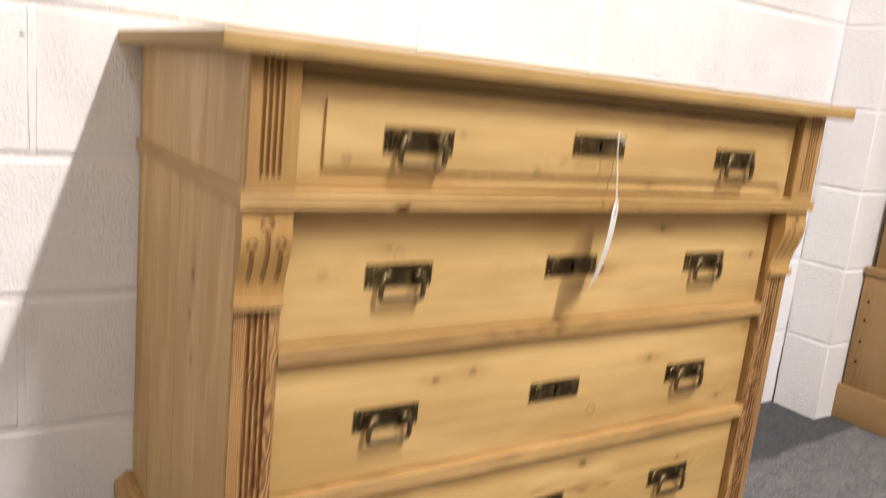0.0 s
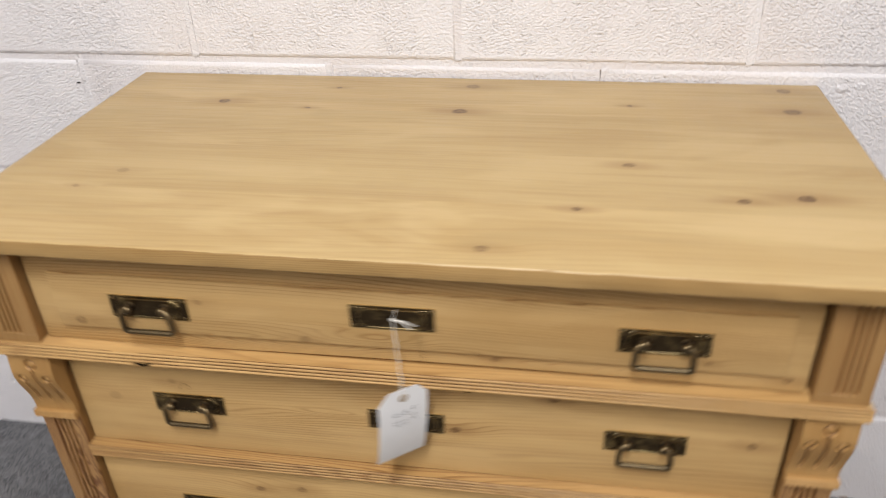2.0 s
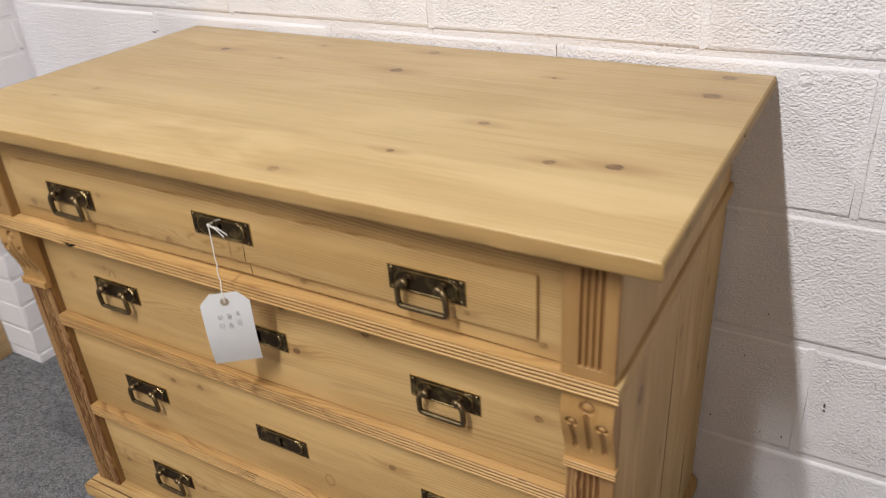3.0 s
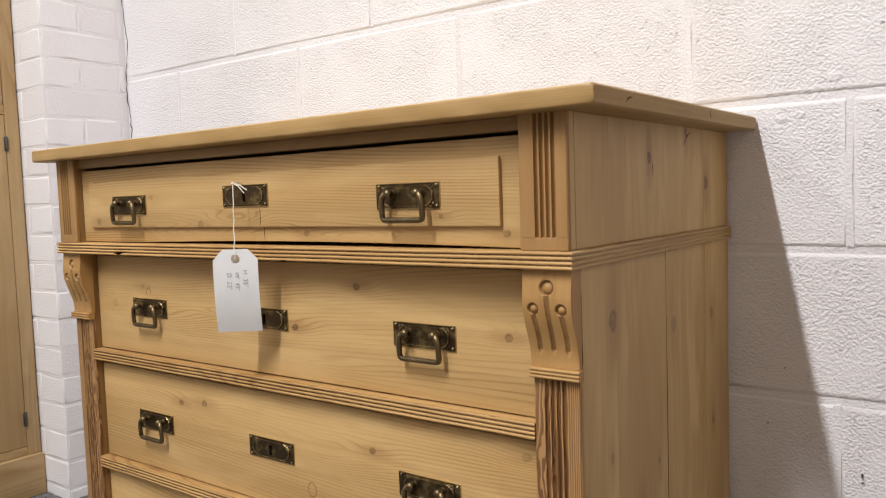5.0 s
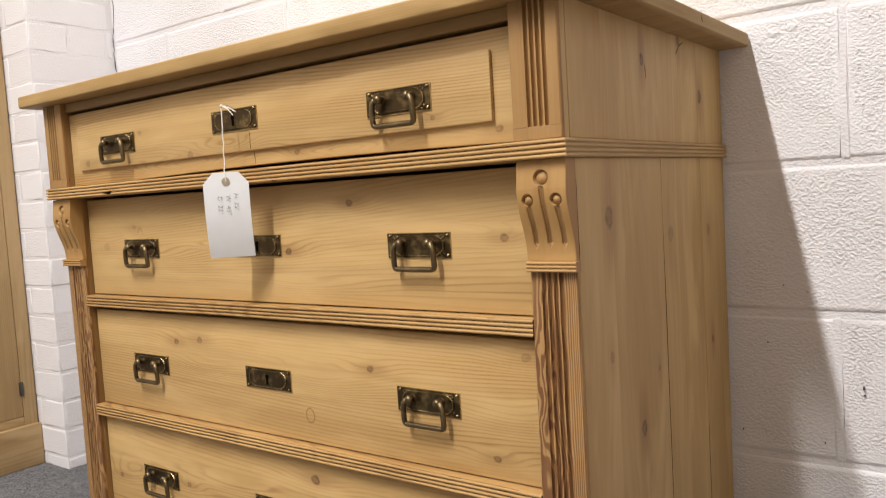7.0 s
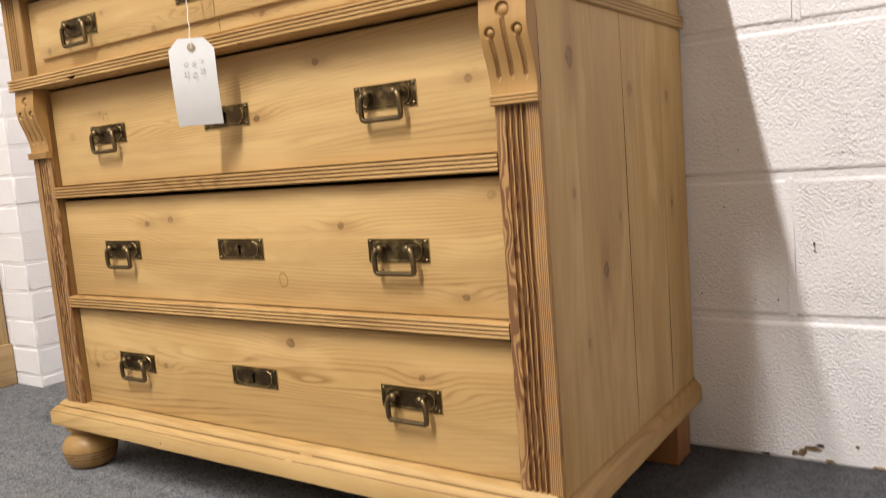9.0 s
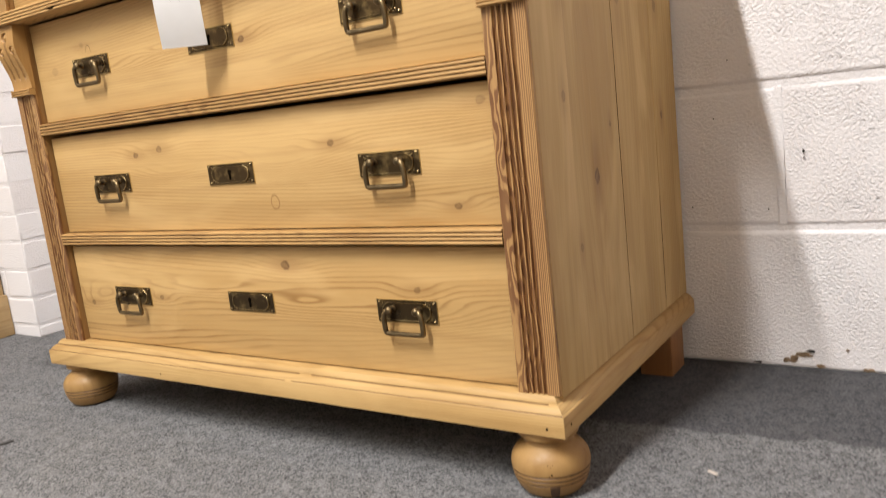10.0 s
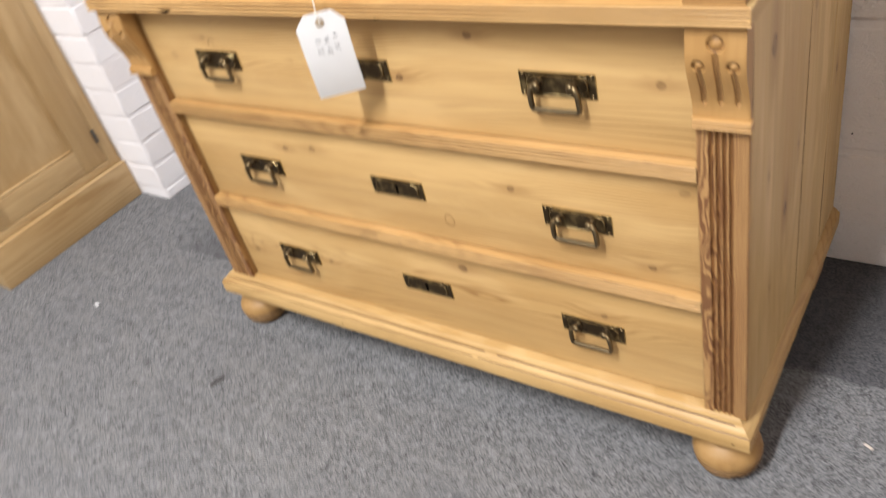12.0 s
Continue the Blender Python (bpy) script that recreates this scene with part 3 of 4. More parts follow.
# top: thick board with eased edges
def worn_board(x0, x1, y0, y1, z0, z1, soft, seed, steps=90):
    """A board along x with eased, slightly battered edges."""
    shape = []
    for cy, cz, start in ((y0 + soft, z0 + soft, 180), (y1 - soft, z0 + soft, 270), (y1 - soft, z1 - soft, 0), (y0 + soft, z1 - soft, 90)):
        shape += [(cy + soft * math.cos(radians(start + 30 * k)), cz + soft * math.sin(radians(start + 30 * k))) for k in range(4)]
    mid_y, mid_z = (y0 + y1) / 2, (z0 + z1) / 2
    bm = bmesh.new()
    rings = []
    for k in range(-1, steps + 2):
        t = min(max(k, 0), steps) / steps
        inset = soft if k in (-1, steps + 1) else 0.0
        x = x0 + (x1 - x0) * t
        dent = 0.0007 * noise.noise((x * 22, seed, 0)) + 0.0004 * noise.noise((x * 70, seed, 3))
        ring = []
        for j, (y, z) in enumerate(shape):
            chip = 0.0007 * noise.noise((x * 45, j * 0.4, seed))
            yy = y + (dent + chip if y < mid_y else -dent)
            zz = z + 0.5 * dent + (-0.5 if z > mid_z else 0.5) * abs(chip)
            if inset:
                yy, zz = mid_y + (yy - mid_y) * (1 - 0.0035), mid_z + (zz - mid_z) * 0.78
            side = 0.0 if 0 < k < steps else (1.0 if k <= 0 else -1.0)
            wob = 0.0008 * noise.noise((yy * 30, zz * 60, seed + k))
            ring.append(bm.verts.new((x + side * (soft - inset) * 0.9 + wob * abs(side), yy, zz)))
        rings.append(ring)
    n = len(shape)
    for lo, hi in zip(rings, rings[1:]):
        for j in range(n):
            bm.faces.new((lo[j], lo[(j + 1) % n], hi[(j + 1) % n], hi[j]))
    bm.faces.new(rings[0][::-1])
    bm.faces.new(rings[-1])
    bmesh.ops.recalc_face_normals(bm, faces=bm.faces[:])
    return bm


top = part("top", worn_board(-0.530, 0.5505, -0.5545, -0.003, 0.847, 0.868, 0.003, 4), M_TOP, chest, "knotty waxed pine top board")
# edge faces take the tone with shade painted in
recoloured(top, M_TOP_EDGE, lambda c, n: n.z < 0.6 and abs(n.x) < 0.6)
top.data.materials.append(M_TOP_END)
for f in top.data.polygons:
    if abs(f.normal.x) >= 0.6:
        f.material_index = 2



def split(path, width, label):
    """A thin dark line that wanders along a short path, sunk in the wood: crack, joint, nick or drawn shadow."""
    rnd = random.Random(len(CHECKS))
    pts = []
    for a, b in zip(path, path[1:]):
        for k in range(6):
            p = Vector(a).lerp(Vector(b), k / 6)
            pts.append(p + Vector((0, rnd.uniform(-1, 1), rnd.uniform(-1, 1))) * width * 0.9)
    pts.append(Vector(path[-1]))
    n = len(pts)
    CHECKS.append(part("crack", tube(bmesh.new(), pts, [width * (0.25 + 0.75 * math.sin(math.pi * (k + 0.5) / n)) for k in range(n)], 5), M_DARK, chest, label))


CHECKS = []
split([(0.5500, -0.215, 0.866), (0.5500, -0.216, 0.858), (0.5500, -0.208, 0.849)], 0.0009, "drying crack in the end of the top")
split([(0.5500, -0.0300, 0.866), (0.5500, -0.0285, 0.849)], 0.0006, "drying crack in the end of the top")
split([(0.5500, -0.462, 0.861), (0.5500, -0.474, 0.859), (0.5500, -0.484, 0.850)], 0.0009, "drying crack in the end of the top")
split([(0.5085, -0.167, 0.841), (0.5085, -0.182, 0.836), (0.5085, -0.198, 0.822)], 0.0007, "drying crack in the side")
split([(0.5085, -0.307, 0.799), (0.5085, -0.305, 0.781)], 0.0005, "drying crack in the side")

# carcass: sides, back, bottom and inner rails
for s, mat in ((1, M_SIDE_R), (-1, M_SIDE_L)):
    x0, x1 = lr(s, 0.487, 0.5085)
    for y0, y1 in ((-0.5056, -0.2676), (-0.2664, -0.1156), (-0.1144, -0.007)):
        part("side_board", boxed(x0, x1, y0, y1, 0.12, 0.6855, bevel=0.0007, segments=1), mat, chest, "pale knotty pine side board")
    for y0, y1 in ((-0.5245, -0.5142), (-0.5134, -0.007)):
        part("side_board", boxed(x0, x1, y0, y1, 0.7055, 0.847, bevel=0.0007, segments=1), mat, chest, "pale knotty pine side board")
part("back_panel", boxed(-0.474, 0.486, -0.022, -0.009, 0.12, 0.846), M_INNER, chest)
part("bottom_board", boxed(-0.474, 0.486, -0.49, -0.036, 0.12, 0.128), M_INNER, chest)
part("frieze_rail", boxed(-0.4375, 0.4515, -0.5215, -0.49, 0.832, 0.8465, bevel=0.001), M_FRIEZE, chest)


def reeds(depth0, depth1, z0, z1, count, sign=-1.0, lip=0.0):
    """Outline of a reeded moulding in (depth, z): a flat back at depth0, count half-rounds that stand out to depth1."""
    pts = [(depth0, z0)]
    step = (z1 - z0) / count
    swell = step * 0.5
    for k in range(count):
        for j in range(9):
            a = math.pi * j / 8
            pts.append((depth1 + sign * swell * (math.sin(a) - 1.0), z0 + step * (k + 0.5 - 0.41 * math.cos(a))))
    pts.append((depth0, z1))
    clean = [pts[0]]
    for q in pts[1:]:
        if (Vector(q) - Vector(clean[-1])).length > 1e-5:
            clean.append(q)
    return clean


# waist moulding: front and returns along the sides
recoloured(part("waist_moulding", weathered(prism(bmesh.new(), reeds(-0.49, -0.5355, 0.6855, 0.7055, 4), "x", MIRROR + 0.021, -0.021, shear=(1, -1)), "x", 90, 0.0004, 1.0), M_RAIL, chest, "reeded pine waist moulding"), M_DEEP_BROWN, lambda c, n: -0.5338 < c.y < -0.5 and abs(n.z) < 0.99)
for s in (1, -1):
    part("waist_return", prism(bmesh.new(), [(u + (0 if s > 0 else MIRROR), v) for u, v in reeds(s * 0.461, s * 0.5145, 0.6855, 0.7055, 4, sign=s)], "y", -0.021 - (MIRROR if s < 0 else 0), -0.005, shear=(-s, 0)), M_RAIL_Y, chest)
for z0, z1 in ((0.4965, 0.5165), (0.3035, 0.3235)):
    recoloured(part("drawer_rail", weathered(prism(bmesh.new(), reeds(-0.47, -0.5135, z0, z1, 4), "x", MIRROR - 0.4535, 0.4535), "x", 90, 0.0005, z0 * 10), M_RAIL_LOW, chest, "reeded pine rail between drawers"), M_DEEP_BROWN, lambda c, n: -0.512 < c.y < -0.48 and abs(n.z) < 0.99)


def fluted(x0, x1, front, back, first, last, count, depth):
    """Outline in (x, y) of a post whose front carries round-bottomed flutes between first and last."""
    pts = [(x0, back), (x0, front + 0.0012), (x0 + 0.0012, front)]
    step = (last - first) / count
    for k in range(count):
        c = first + step * (k + 0.5)
        w = step * 0.36
        for j in range(7):
            a = math.pi * j / 6
            pts.append((c - w * math.cos(a), front + depth * math.sin(a)))
    return pts + [(x1 - 0.0012, front), (x1, front + 0.0012), (x1, back)]


def carved(c, mid, depth):
    """True where the carving is darker: the ring round a boss and both flanks of a groove."""
    in_groove = c.z < 0.636 or (abs(c.x - mid) < 0.0045 and c.z < 0.656)
    return depth > 0.0024 or (in_groove and 0.0006 < depth < 0.0020)


for s in (1, -1):
    def sided(pts):
        return pts if s > 0 else [(MIRROR - u, v) for u, v in pts[::-1]]
    bm = prism(bmesh.new(), sided(fluted(0.4520, 0.5085, -0.5305, -0.5247, 0.4690, 0.4960, 4, 0.005)), "z", 0.719, 0.8468)
    a, b = lr(s, 0.4520, 0.5085)
    box(bm, a, b, -0.5305, -0.5247, 0.7056, 0.719, bevel=0.0006, segments=1)
    recoloured(part("fluted_pilaster", bm, M_UPPER, chest, "fluted pine pilaster beside the top drawer"), M_FLUTE, lambda c, n: -0.5288 < c.y < -0.5255 and abs(n.x) < 0.9 and n.y < 0 and abs(n.z) < 0.5)
    bm = prism(bmesh.new(), sided(fluted(0.4535, 0.5085, -0.5120, -0.5067, 0.4655, 0.4935, 4, 0.004)), "z", 0.1255, 0.568)
    recoloured(part("lower_pilaster", bm, M_REED, chest, "fluted pilaster with dark red-brown resinous grain"), M_GROOVE, lambda c, n: -0.5112 < c.y < -0.5072 and n.y < 0 and abs(n.x) < 0.97)
    # scrolled corbel with three round bosses and three carved grooves
    part("pilaster_backing", boxed(*lr(s, 0.4545, 0.4868), -0.5064, -0.46, 0.1256, 0.6852), M_UPPER, chest)
    part("pilaster_backing", boxed(*lr(s, 0.4530, 0.4868), -0.5242, -0.47, 0.7058, 0.8465), M_UPPER, chest)
    x0, x1 = lr(s, 0.4520, 0.5092)
    mid = (x0 + x1) / 2

    def corbel_front(x, z, mid=mid):
        t = (z - 0.58) / (0.6855 - 0.58)
        y = -0.5135 - 0.0165 * (0.5 - 0.5 * math.cos(math.pi * min(max((t - 0.04) / 0.66, 0), 1))) + 0.003 * max(t - 0.72, 0) / 0.28
        u = x - mid
        cut = 0.0
        for cu, cz, r in ((0.0, 0.6665, 0.0088), (-0.0165, 0.644, 0.0068), (0.0165, 0.644, 0.0068)):
            d = math.hypot(u - cu, z - cz) / r
            if d < 1:
                cut = max(cut, 0.0034 * min((1 - d) / 0.16, 1) - 0.0030 * max(1 - (d / 0.74) ** 2, 0))
        for cu, top, low in ((0.0, 0.658, 0.593), (-0.0165, 0.6375, 0.5925), (0.0165, 0.6375, 0.5925)):
            if low < z < top:
                end = min((z - low) / 0.006, 1)
                w = 0.0034 * end
                bend = 0.0015 * math.sin((z - low) / (top - low) * math.pi)
                d = abs(u - cu - bend) / max(w, 1e-4)
                if d < 1:
                    cut = max(cut, 0.0030 * end * (1 - d * d))
        return y + cut

    recoloured(part("corbel", relief(bmesh.new(), x0, x1, 0.58, 0.6853, 116, 200, corbel_front, -0.5066), M_CORBEL, chest, "carved scroll corbel with three round bosses", smooth=50), M_CARVED, lambda c, n, f=corbel_front, m=mid: carved(c, m, f(c.x, c.z) - f(m - 0.0275, c.z)))
    bm = prism(bmesh.new(), reeds(-0.5078, -0.5195, 0.568, 0.5798, 3), "x", *lr(s, 0.4525, 0.5112))
    part("corbel_cap", bm, M_CORBEL, chest)

# plinth moulding, mitred round the front and both sides
OG = [(0.0, 0.083), (0.0, 0.1072), (-0.0010, 0.1086), (-0.0026, 0.1092), (-0.0036, 0.1112), (-0.0070, 0.1148), (-0.0105, 0.1170), (-0.0128, 0.1180), (-0.0142, 0.1218), (-0.0185, 0.1255), (-0.06, 0.1255), (-0.06, 0.083)]
bm = bmesh.new()
weathered(prism(bm, [(-0.531 - u, z) for u, z in OG], "x", 0.007, -0.012, shear=(1, -1)), "x", 90, 0.0005, 2.0)
recoloured(part("plinth_front", bm, M_PLINTH, chest, "moulded pine plinth"), M_DEEP_BROWN, lambda c, n: 0.1086 < c.z < 0.1092 or 0.1172 < c.z < 0.1178)
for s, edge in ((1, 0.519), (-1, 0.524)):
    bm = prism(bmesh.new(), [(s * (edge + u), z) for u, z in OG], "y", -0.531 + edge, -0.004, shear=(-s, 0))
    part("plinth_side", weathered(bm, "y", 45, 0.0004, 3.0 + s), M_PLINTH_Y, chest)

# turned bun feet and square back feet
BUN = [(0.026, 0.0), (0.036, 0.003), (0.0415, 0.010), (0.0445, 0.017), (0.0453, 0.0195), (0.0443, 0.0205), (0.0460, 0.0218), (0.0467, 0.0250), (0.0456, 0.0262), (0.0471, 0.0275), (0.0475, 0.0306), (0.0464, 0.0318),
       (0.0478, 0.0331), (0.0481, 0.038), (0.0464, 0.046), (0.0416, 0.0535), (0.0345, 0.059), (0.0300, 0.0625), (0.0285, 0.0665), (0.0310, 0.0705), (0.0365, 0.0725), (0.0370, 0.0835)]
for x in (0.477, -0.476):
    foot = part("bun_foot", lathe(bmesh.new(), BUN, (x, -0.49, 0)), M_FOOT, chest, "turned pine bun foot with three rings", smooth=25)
    recoloured(foot, M_DEEP_BROWN, lambda c, n: any(abs(c.z - z) < 0.0013 for z in (0.0205, 0.0262, 0.0318)))
    if x > 0:
        foot.data.materials.append(M_STAIN)
        for f in foot.data.polygons:
            turn = math.degrees(math.atan2(f.center.y + 0.49, f.center.x - x))
            if -64 < turn < -53 and 0.006 < f.center.z < 0.019:
                f.material_index = 2
for k, (turn, z, r) in enumerate(((-64, 0.0455, 0.0465), (-61, 0.0470, 0.0458), (-68, 0.0468, 0.0460), (-63, 0.0365, 0.0482), (-67, 0.0345, 0.0481))):
    a = radians(turn)
    bm = bmesh.new()
    bmesh.ops.create_icosphere(bm, subdivisions=1, radius=0.0011 if k == 3 else 0.0006)
    bmesh.ops.translate(bm, vec=(0.477 + r * math.cos(a), -0.49 + r * math.sin(a), z), verts=bm.verts[:])
    part("worm_hole", bm, M_DARK, chest)
for x0, x1 in ((0.452, 0.505), (-0.493, -0.44)):
    part("back_foot", boxed(x0, x1, -0.095, -0.03, 0, 0.0835, bevel=0.002), M_BACKFOOT, chest, "square reddish back foot")

for x, y, z, ry, rx in ((0.497, -0.5312, 0.092, 0, 90), (0.5192, -0.513, 0.094, 90, 0), (-0.2, -0.5312, 0.0925, 0, 90)):
    bm = lathe(bmesh.new(), [(0.0016, 0.0), (0.0014, 0.0004)], (0, 0, 0), 10)
    bmesh.ops.transform(bm, matrix=pose(x, y, z, rx, ry), verts=bm.verts[:])
    part("nail_hole", bm, M_DARK, chest)

# ---- brass fittings, built once and shared ----


def plate_front(x, z, w=0.096, h=0.031, recess=True):
    """Pressed plate: rim, corner rivets, a wide oval field and fans in the corners."""
    u, v = abs(x), abs(z)
    y = -0.0016
    if u > w / 2 - 0.0015 or v > h / 2 - 0.0015:
        y = -0.0012
    ox, oz = 0.0385, 0.0125
    n = (u / ox) ** 4 + (v / oz) ** 4
    if u < ox + 0.001 and v < oz + 0.001:
        y = -0.0008
    if u < ox and v < oz:
        e = (max(u - 0.022, 0) / 0.0165) ** 2 + (v / 0.0125) ** 2
        if e < 0.86:
            y = -0.0026
        elif e < 1.1:
            y = -0.0032
        else:
            y = -0.0010 - 0.0009 * (0.5 + 0.5 * math.sin(math.atan2(v, max(u - 0.022, 1e-4)) * 26))
    d = math.hypot(u - (w / 2 - 0.0048), v - (h / 2 - 0.0035))
    if d < 0.0017:
        y = min(y, -0.0016 - 0.0015 * math.sqrt(max(1 - (d / 0.0017) ** 2, 0)))
    return y


ME_PLATE = mesh_of("handle_plate", relief(bmesh.new(), -0.048, 0.048, -0.0155, 0.0155, 110, 44, plate_front, 0.0), M_PLATE, 30)
bm = bmesh.new()
side = [(0.0220, -0.005, 0.003), (0.0235, -0.0100, 0.0034), (0.0262, -0.0124, 0.0022), (0.0288, -0.0130, -0.0015), (0.0299, -0.0129, -0.008), (0.0302, -0.0122, -0.0195),
        (0.0301, -0.0118, -0.0238), (0.0292, -0.0115, -0.0266), (0.0272, -0.0114, -0.0277), (0.0245, -0.0114, -0.0279)]
tube(bm, side + [(-x, y, z) for x, y, z in side[::-1]], 0.0034, 10)
ME_BAIL = mesh_of("bail", bm, M_BAIL, 60)
bm = lathe(bmesh.new(), [(0.0048, 0.0), (0.0052, 0.002), (0.0034, 0.0045), (0.0032, 0.007), (0.0046, 0.008), (0.0054, 0.0102), (0.0046, 0.0128), (0.002, 0.0142)], (0, 0, 0), 20)
bmesh.ops.transform(bm, matrix=pose(0, -0.0018, 0.003, 90), verts=bm.verts[:])
ME_POST = mesh_of("handle_post", bm, M_BAIL, 60)
bm = lathe(bmesh.new(), [(0.0031, 0.0), (0.0031, 0.001)], (0, 0, 0), 16)
bmesh.ops.transform(bm, matrix=pose(0, -0.0024, 0.0035, 90), verts=bm.verts[:])
box(bm, -0.0019, 0.0019, -0.0034, -0.0024, -0.0080, 0.004)
ME_HOLE = mesh_of("keyhole", bm, M_DARK, 0)


def handle(parent, x, y, z):
    """A pressed brass plate with two posts and a drop bail, centred at x, z on the face y."""
    p = part("handle_plate", ME_PLATE, None, parent, "antique brass pressed handle plate", (x, y, z))
    for side_x in (-0.0215, 0.0215):
        part("handle_post", ME_POST, None, parent, "", (x + side_x, y, z))
    part("handle_bail", ME_BAIL, None, parent, "dark brass drop bail", (x, y, z))


def escutcheon(parent, x, y, z):
    part("escutcheon", ME_PLATE, None, parent, "antique brass keyhole plate", (x, y, z))
    part("keyhole", ME_HOLE, None, parent, "", (x, y, z))


# ---- drawers ----
bm = boxed(-0.4345, 0.4476, -0.5175, -0.47, 0.7068, 0.8272, bevel=0.0015)
bmesh.ops.subdivide_edges(bm, edges=[e for e in bm.edges if abs(e.verts[0].co.x - e.verts[1].co.x) > 0.5], cuts=14)
for v in bm.verts:
    if v.co.z < 0.72:  # the lower edge is hollow along its length
        v.co.z += 0.0042 * max(0.0, 1 - ((v.co.x - 0.10) / 0.34) ** 2)
top_drawer = part("drawer", bm, M_DRAWER[1], chest, "pine top drawer with a raised panel front")
part("raised_panel", boxed(-0.405, 0.4230, -0.5232, -0.517, 0.7305, 0.8065, bevel=0.0025), M_DRAWER[1], top_drawer)
for x in (-0.284, 0.296):
    handle(top_drawer, x, -0.5232, 0.7665)
escutcheon(top_drawer, 0.004, -0.5232, 0.7745)
for k, (z0, z1, zh, ze) in {2: (0.5182, 0.6808, 0.5965, 0.5985), 3: (0.325, 0.4906, 0.4055, 0.407), 4: (0.1275, 0.2988, 0.2135, 0.2145)}.items():
    d = part("drawer", boxed(-0.4365, 0.4500, -0.4985, -0.46, z0, z1, bevel=0.0015), M_DRAWER[k], chest, "plain pine drawer front")
    for x in (-0.281, 0.294):
        handle(d, x, -0.4985, zh)
    escutcheon(d, 0.005, -0.4985, ze)

# ---- small marks on the fronts ----
# the next two lines stand in for a thin upright shadow on drawer one
split([(0.0335, -0.5236, 0.757), (0.0340, -0.5236, 0.745), (0.0335, -0.5236, 0.732)], 0.0003, "fine dark line drawn for a thin shadow below the keyhole plate")
split([(0.0345, -0.5179, 0.7295), (0.0350, -0.5179, 0.712)], 0.0003, "fine dark line drawn for a thin shadow below the keyhole plate")
split([(-0.318, -0.5352, 0.6905), (-0.300, -0.5354, 0.6895), (-0.292, -0.5350, 0.6910)], 0.0016, "dark nick in the waist moulding")
split([(0.085, -0.5352, 0.6868), (0.094, -0.5352, 0.6866)], 0.0009, "dark nick in the waist moulding")
split([(0.5086, -0.2670, 0.60), (0.5087, -0.2668, 0.50), (0.5086, -0.2672, 0.36), (0.5087, -0.2669, 0.14)], 0.0003, "dark open joint between side boards")
split([(0.5086, -0.1150, 0.30), (0.5086, -0.1151, 0.135)], 0.0003, "dark open joint between side boards")
split([(0.5090, -0.5060, 0.665), (0.5092, -0.5060, 0.60), (0.5088, -0.5050, 0.585), (0.5090, -0.5060, 0.575)], 0.0004, "open joint between corbel and side")
for x, z in ((-0.283, 0.6195),):
    ghost = [(x + 0.0062 * math.cos(a), -0.4984, z + 0.0105 * math.sin(a)) for a in (math.pi * k / 14 for k in range(15))]
    part("ghost_mark", tube(bmesh.new(), ghost, 0.0004, 5), M_DEEP_BROWN, chest, "faint outline of an older handle")

# ---- price tag on its string ----
tag = thing("price_tag", (0.012, -0.553, 0.69), "white card price tag with handwritten sizes hanging on cotton string", "tag")
wide, tall = 0.061, 0.116
across, up = Vector((0.79, 0.613, 0)).normalized(), Vector((0.0115, -0.0125, 0.104)).normalized()
hang = Matrix.Translation((0.0180, -0.5570, 0.6900)) @ Matrix((across, up.cross(across), up)).transposed().to_4x4()


def card(x, z, lift=0.0):
    """A place on the slightly bowed card: x across, z down from the hole."""
    return hang @ Vector((x, -lift - 0.006 * math.cos(math.pi * (z + 0.055) / 0.13) + 0.006 * math.cos(math.pi * 0.055 / 0.13) + 0.0, z))


def card_mesh():
    bm = bmesh.new()
    n, rows = 8, 16
    layers = []
    for lift in (0.0, -0.0006):
        grid = []
        for k in range(rows + 1):
            z = 0.012 - tall * k / rows
            half = wide / 2 - max(0, z + 0.002) * 0.95
            grid.append([bm.verts.new(card(-half + 2 * half * i / n, z, lift)) for i in range(n + 1)])
        layers.append(grid)
    for grid in layers:
        for k in range(rows):
            for i in range(n):
                bm.faces.new((grid[k][i], grid[k + 1][i], grid[k + 1][i + 1], grid[k][i + 1]))
    a, b = layers
    def rim(g):
        return g[0][:] + [r[-1] for r in g[1:]] + g[-1][-2::-1] + [r[0] for r in g[-2:0:-1]]
    ra, rb = rim(a), rim(b)
    for k in range(len(ra)):
        bm.faces.new((ra[k], ra[(k + 1) % len(ra)], rb[(k + 1) % len(ra)], rb[k]))
    bmesh.ops.recalc_face_normals(bm, faces=bm.faces[:])
    return bm


part("card", card_mesh(), M_CARD, tag)
bm = bmesh.new()
outer = [bm.verts.new(card(0.0055 * math.cos(a), 0.0055 * math.sin(a), 0.0006)) for a in (2 * math.pi * k / 24 for k in range(24))]
inner = [bm.verts.new(card(0.0016 * math.cos(a), 0.0016 * math.sin(a), 0.0009)) for a in (2 * math.pi * k / 24 for k in range(24))]
for k in range(24):
    bm.faces.new((outer[k], outer[(k + 1) % 24], inner[(k + 1) % 24], inner[k]))
part("reinforcing_ring", bm, M_RING, tag, "brown fibre ring round the hole")
hole = card(0, 0, 0.001)
knot = Vector((0.011, -0.549, 0.7915))
bm = bmesh.new()
cord = [hole.lerp(knot, k / 14) + Vector((0.0006 * math.sin(k * 2.1), 0.0005 * math.cos(k * 1.7), 0)) for k in range(15)]
tube(bm, cord, 0.0008, 6)
tube(bm, [knot + Vector((-0.001, 0.02, -0.002)), knot + Vector((0, 0.01, 0.001)), knot], 0.0008, 6)
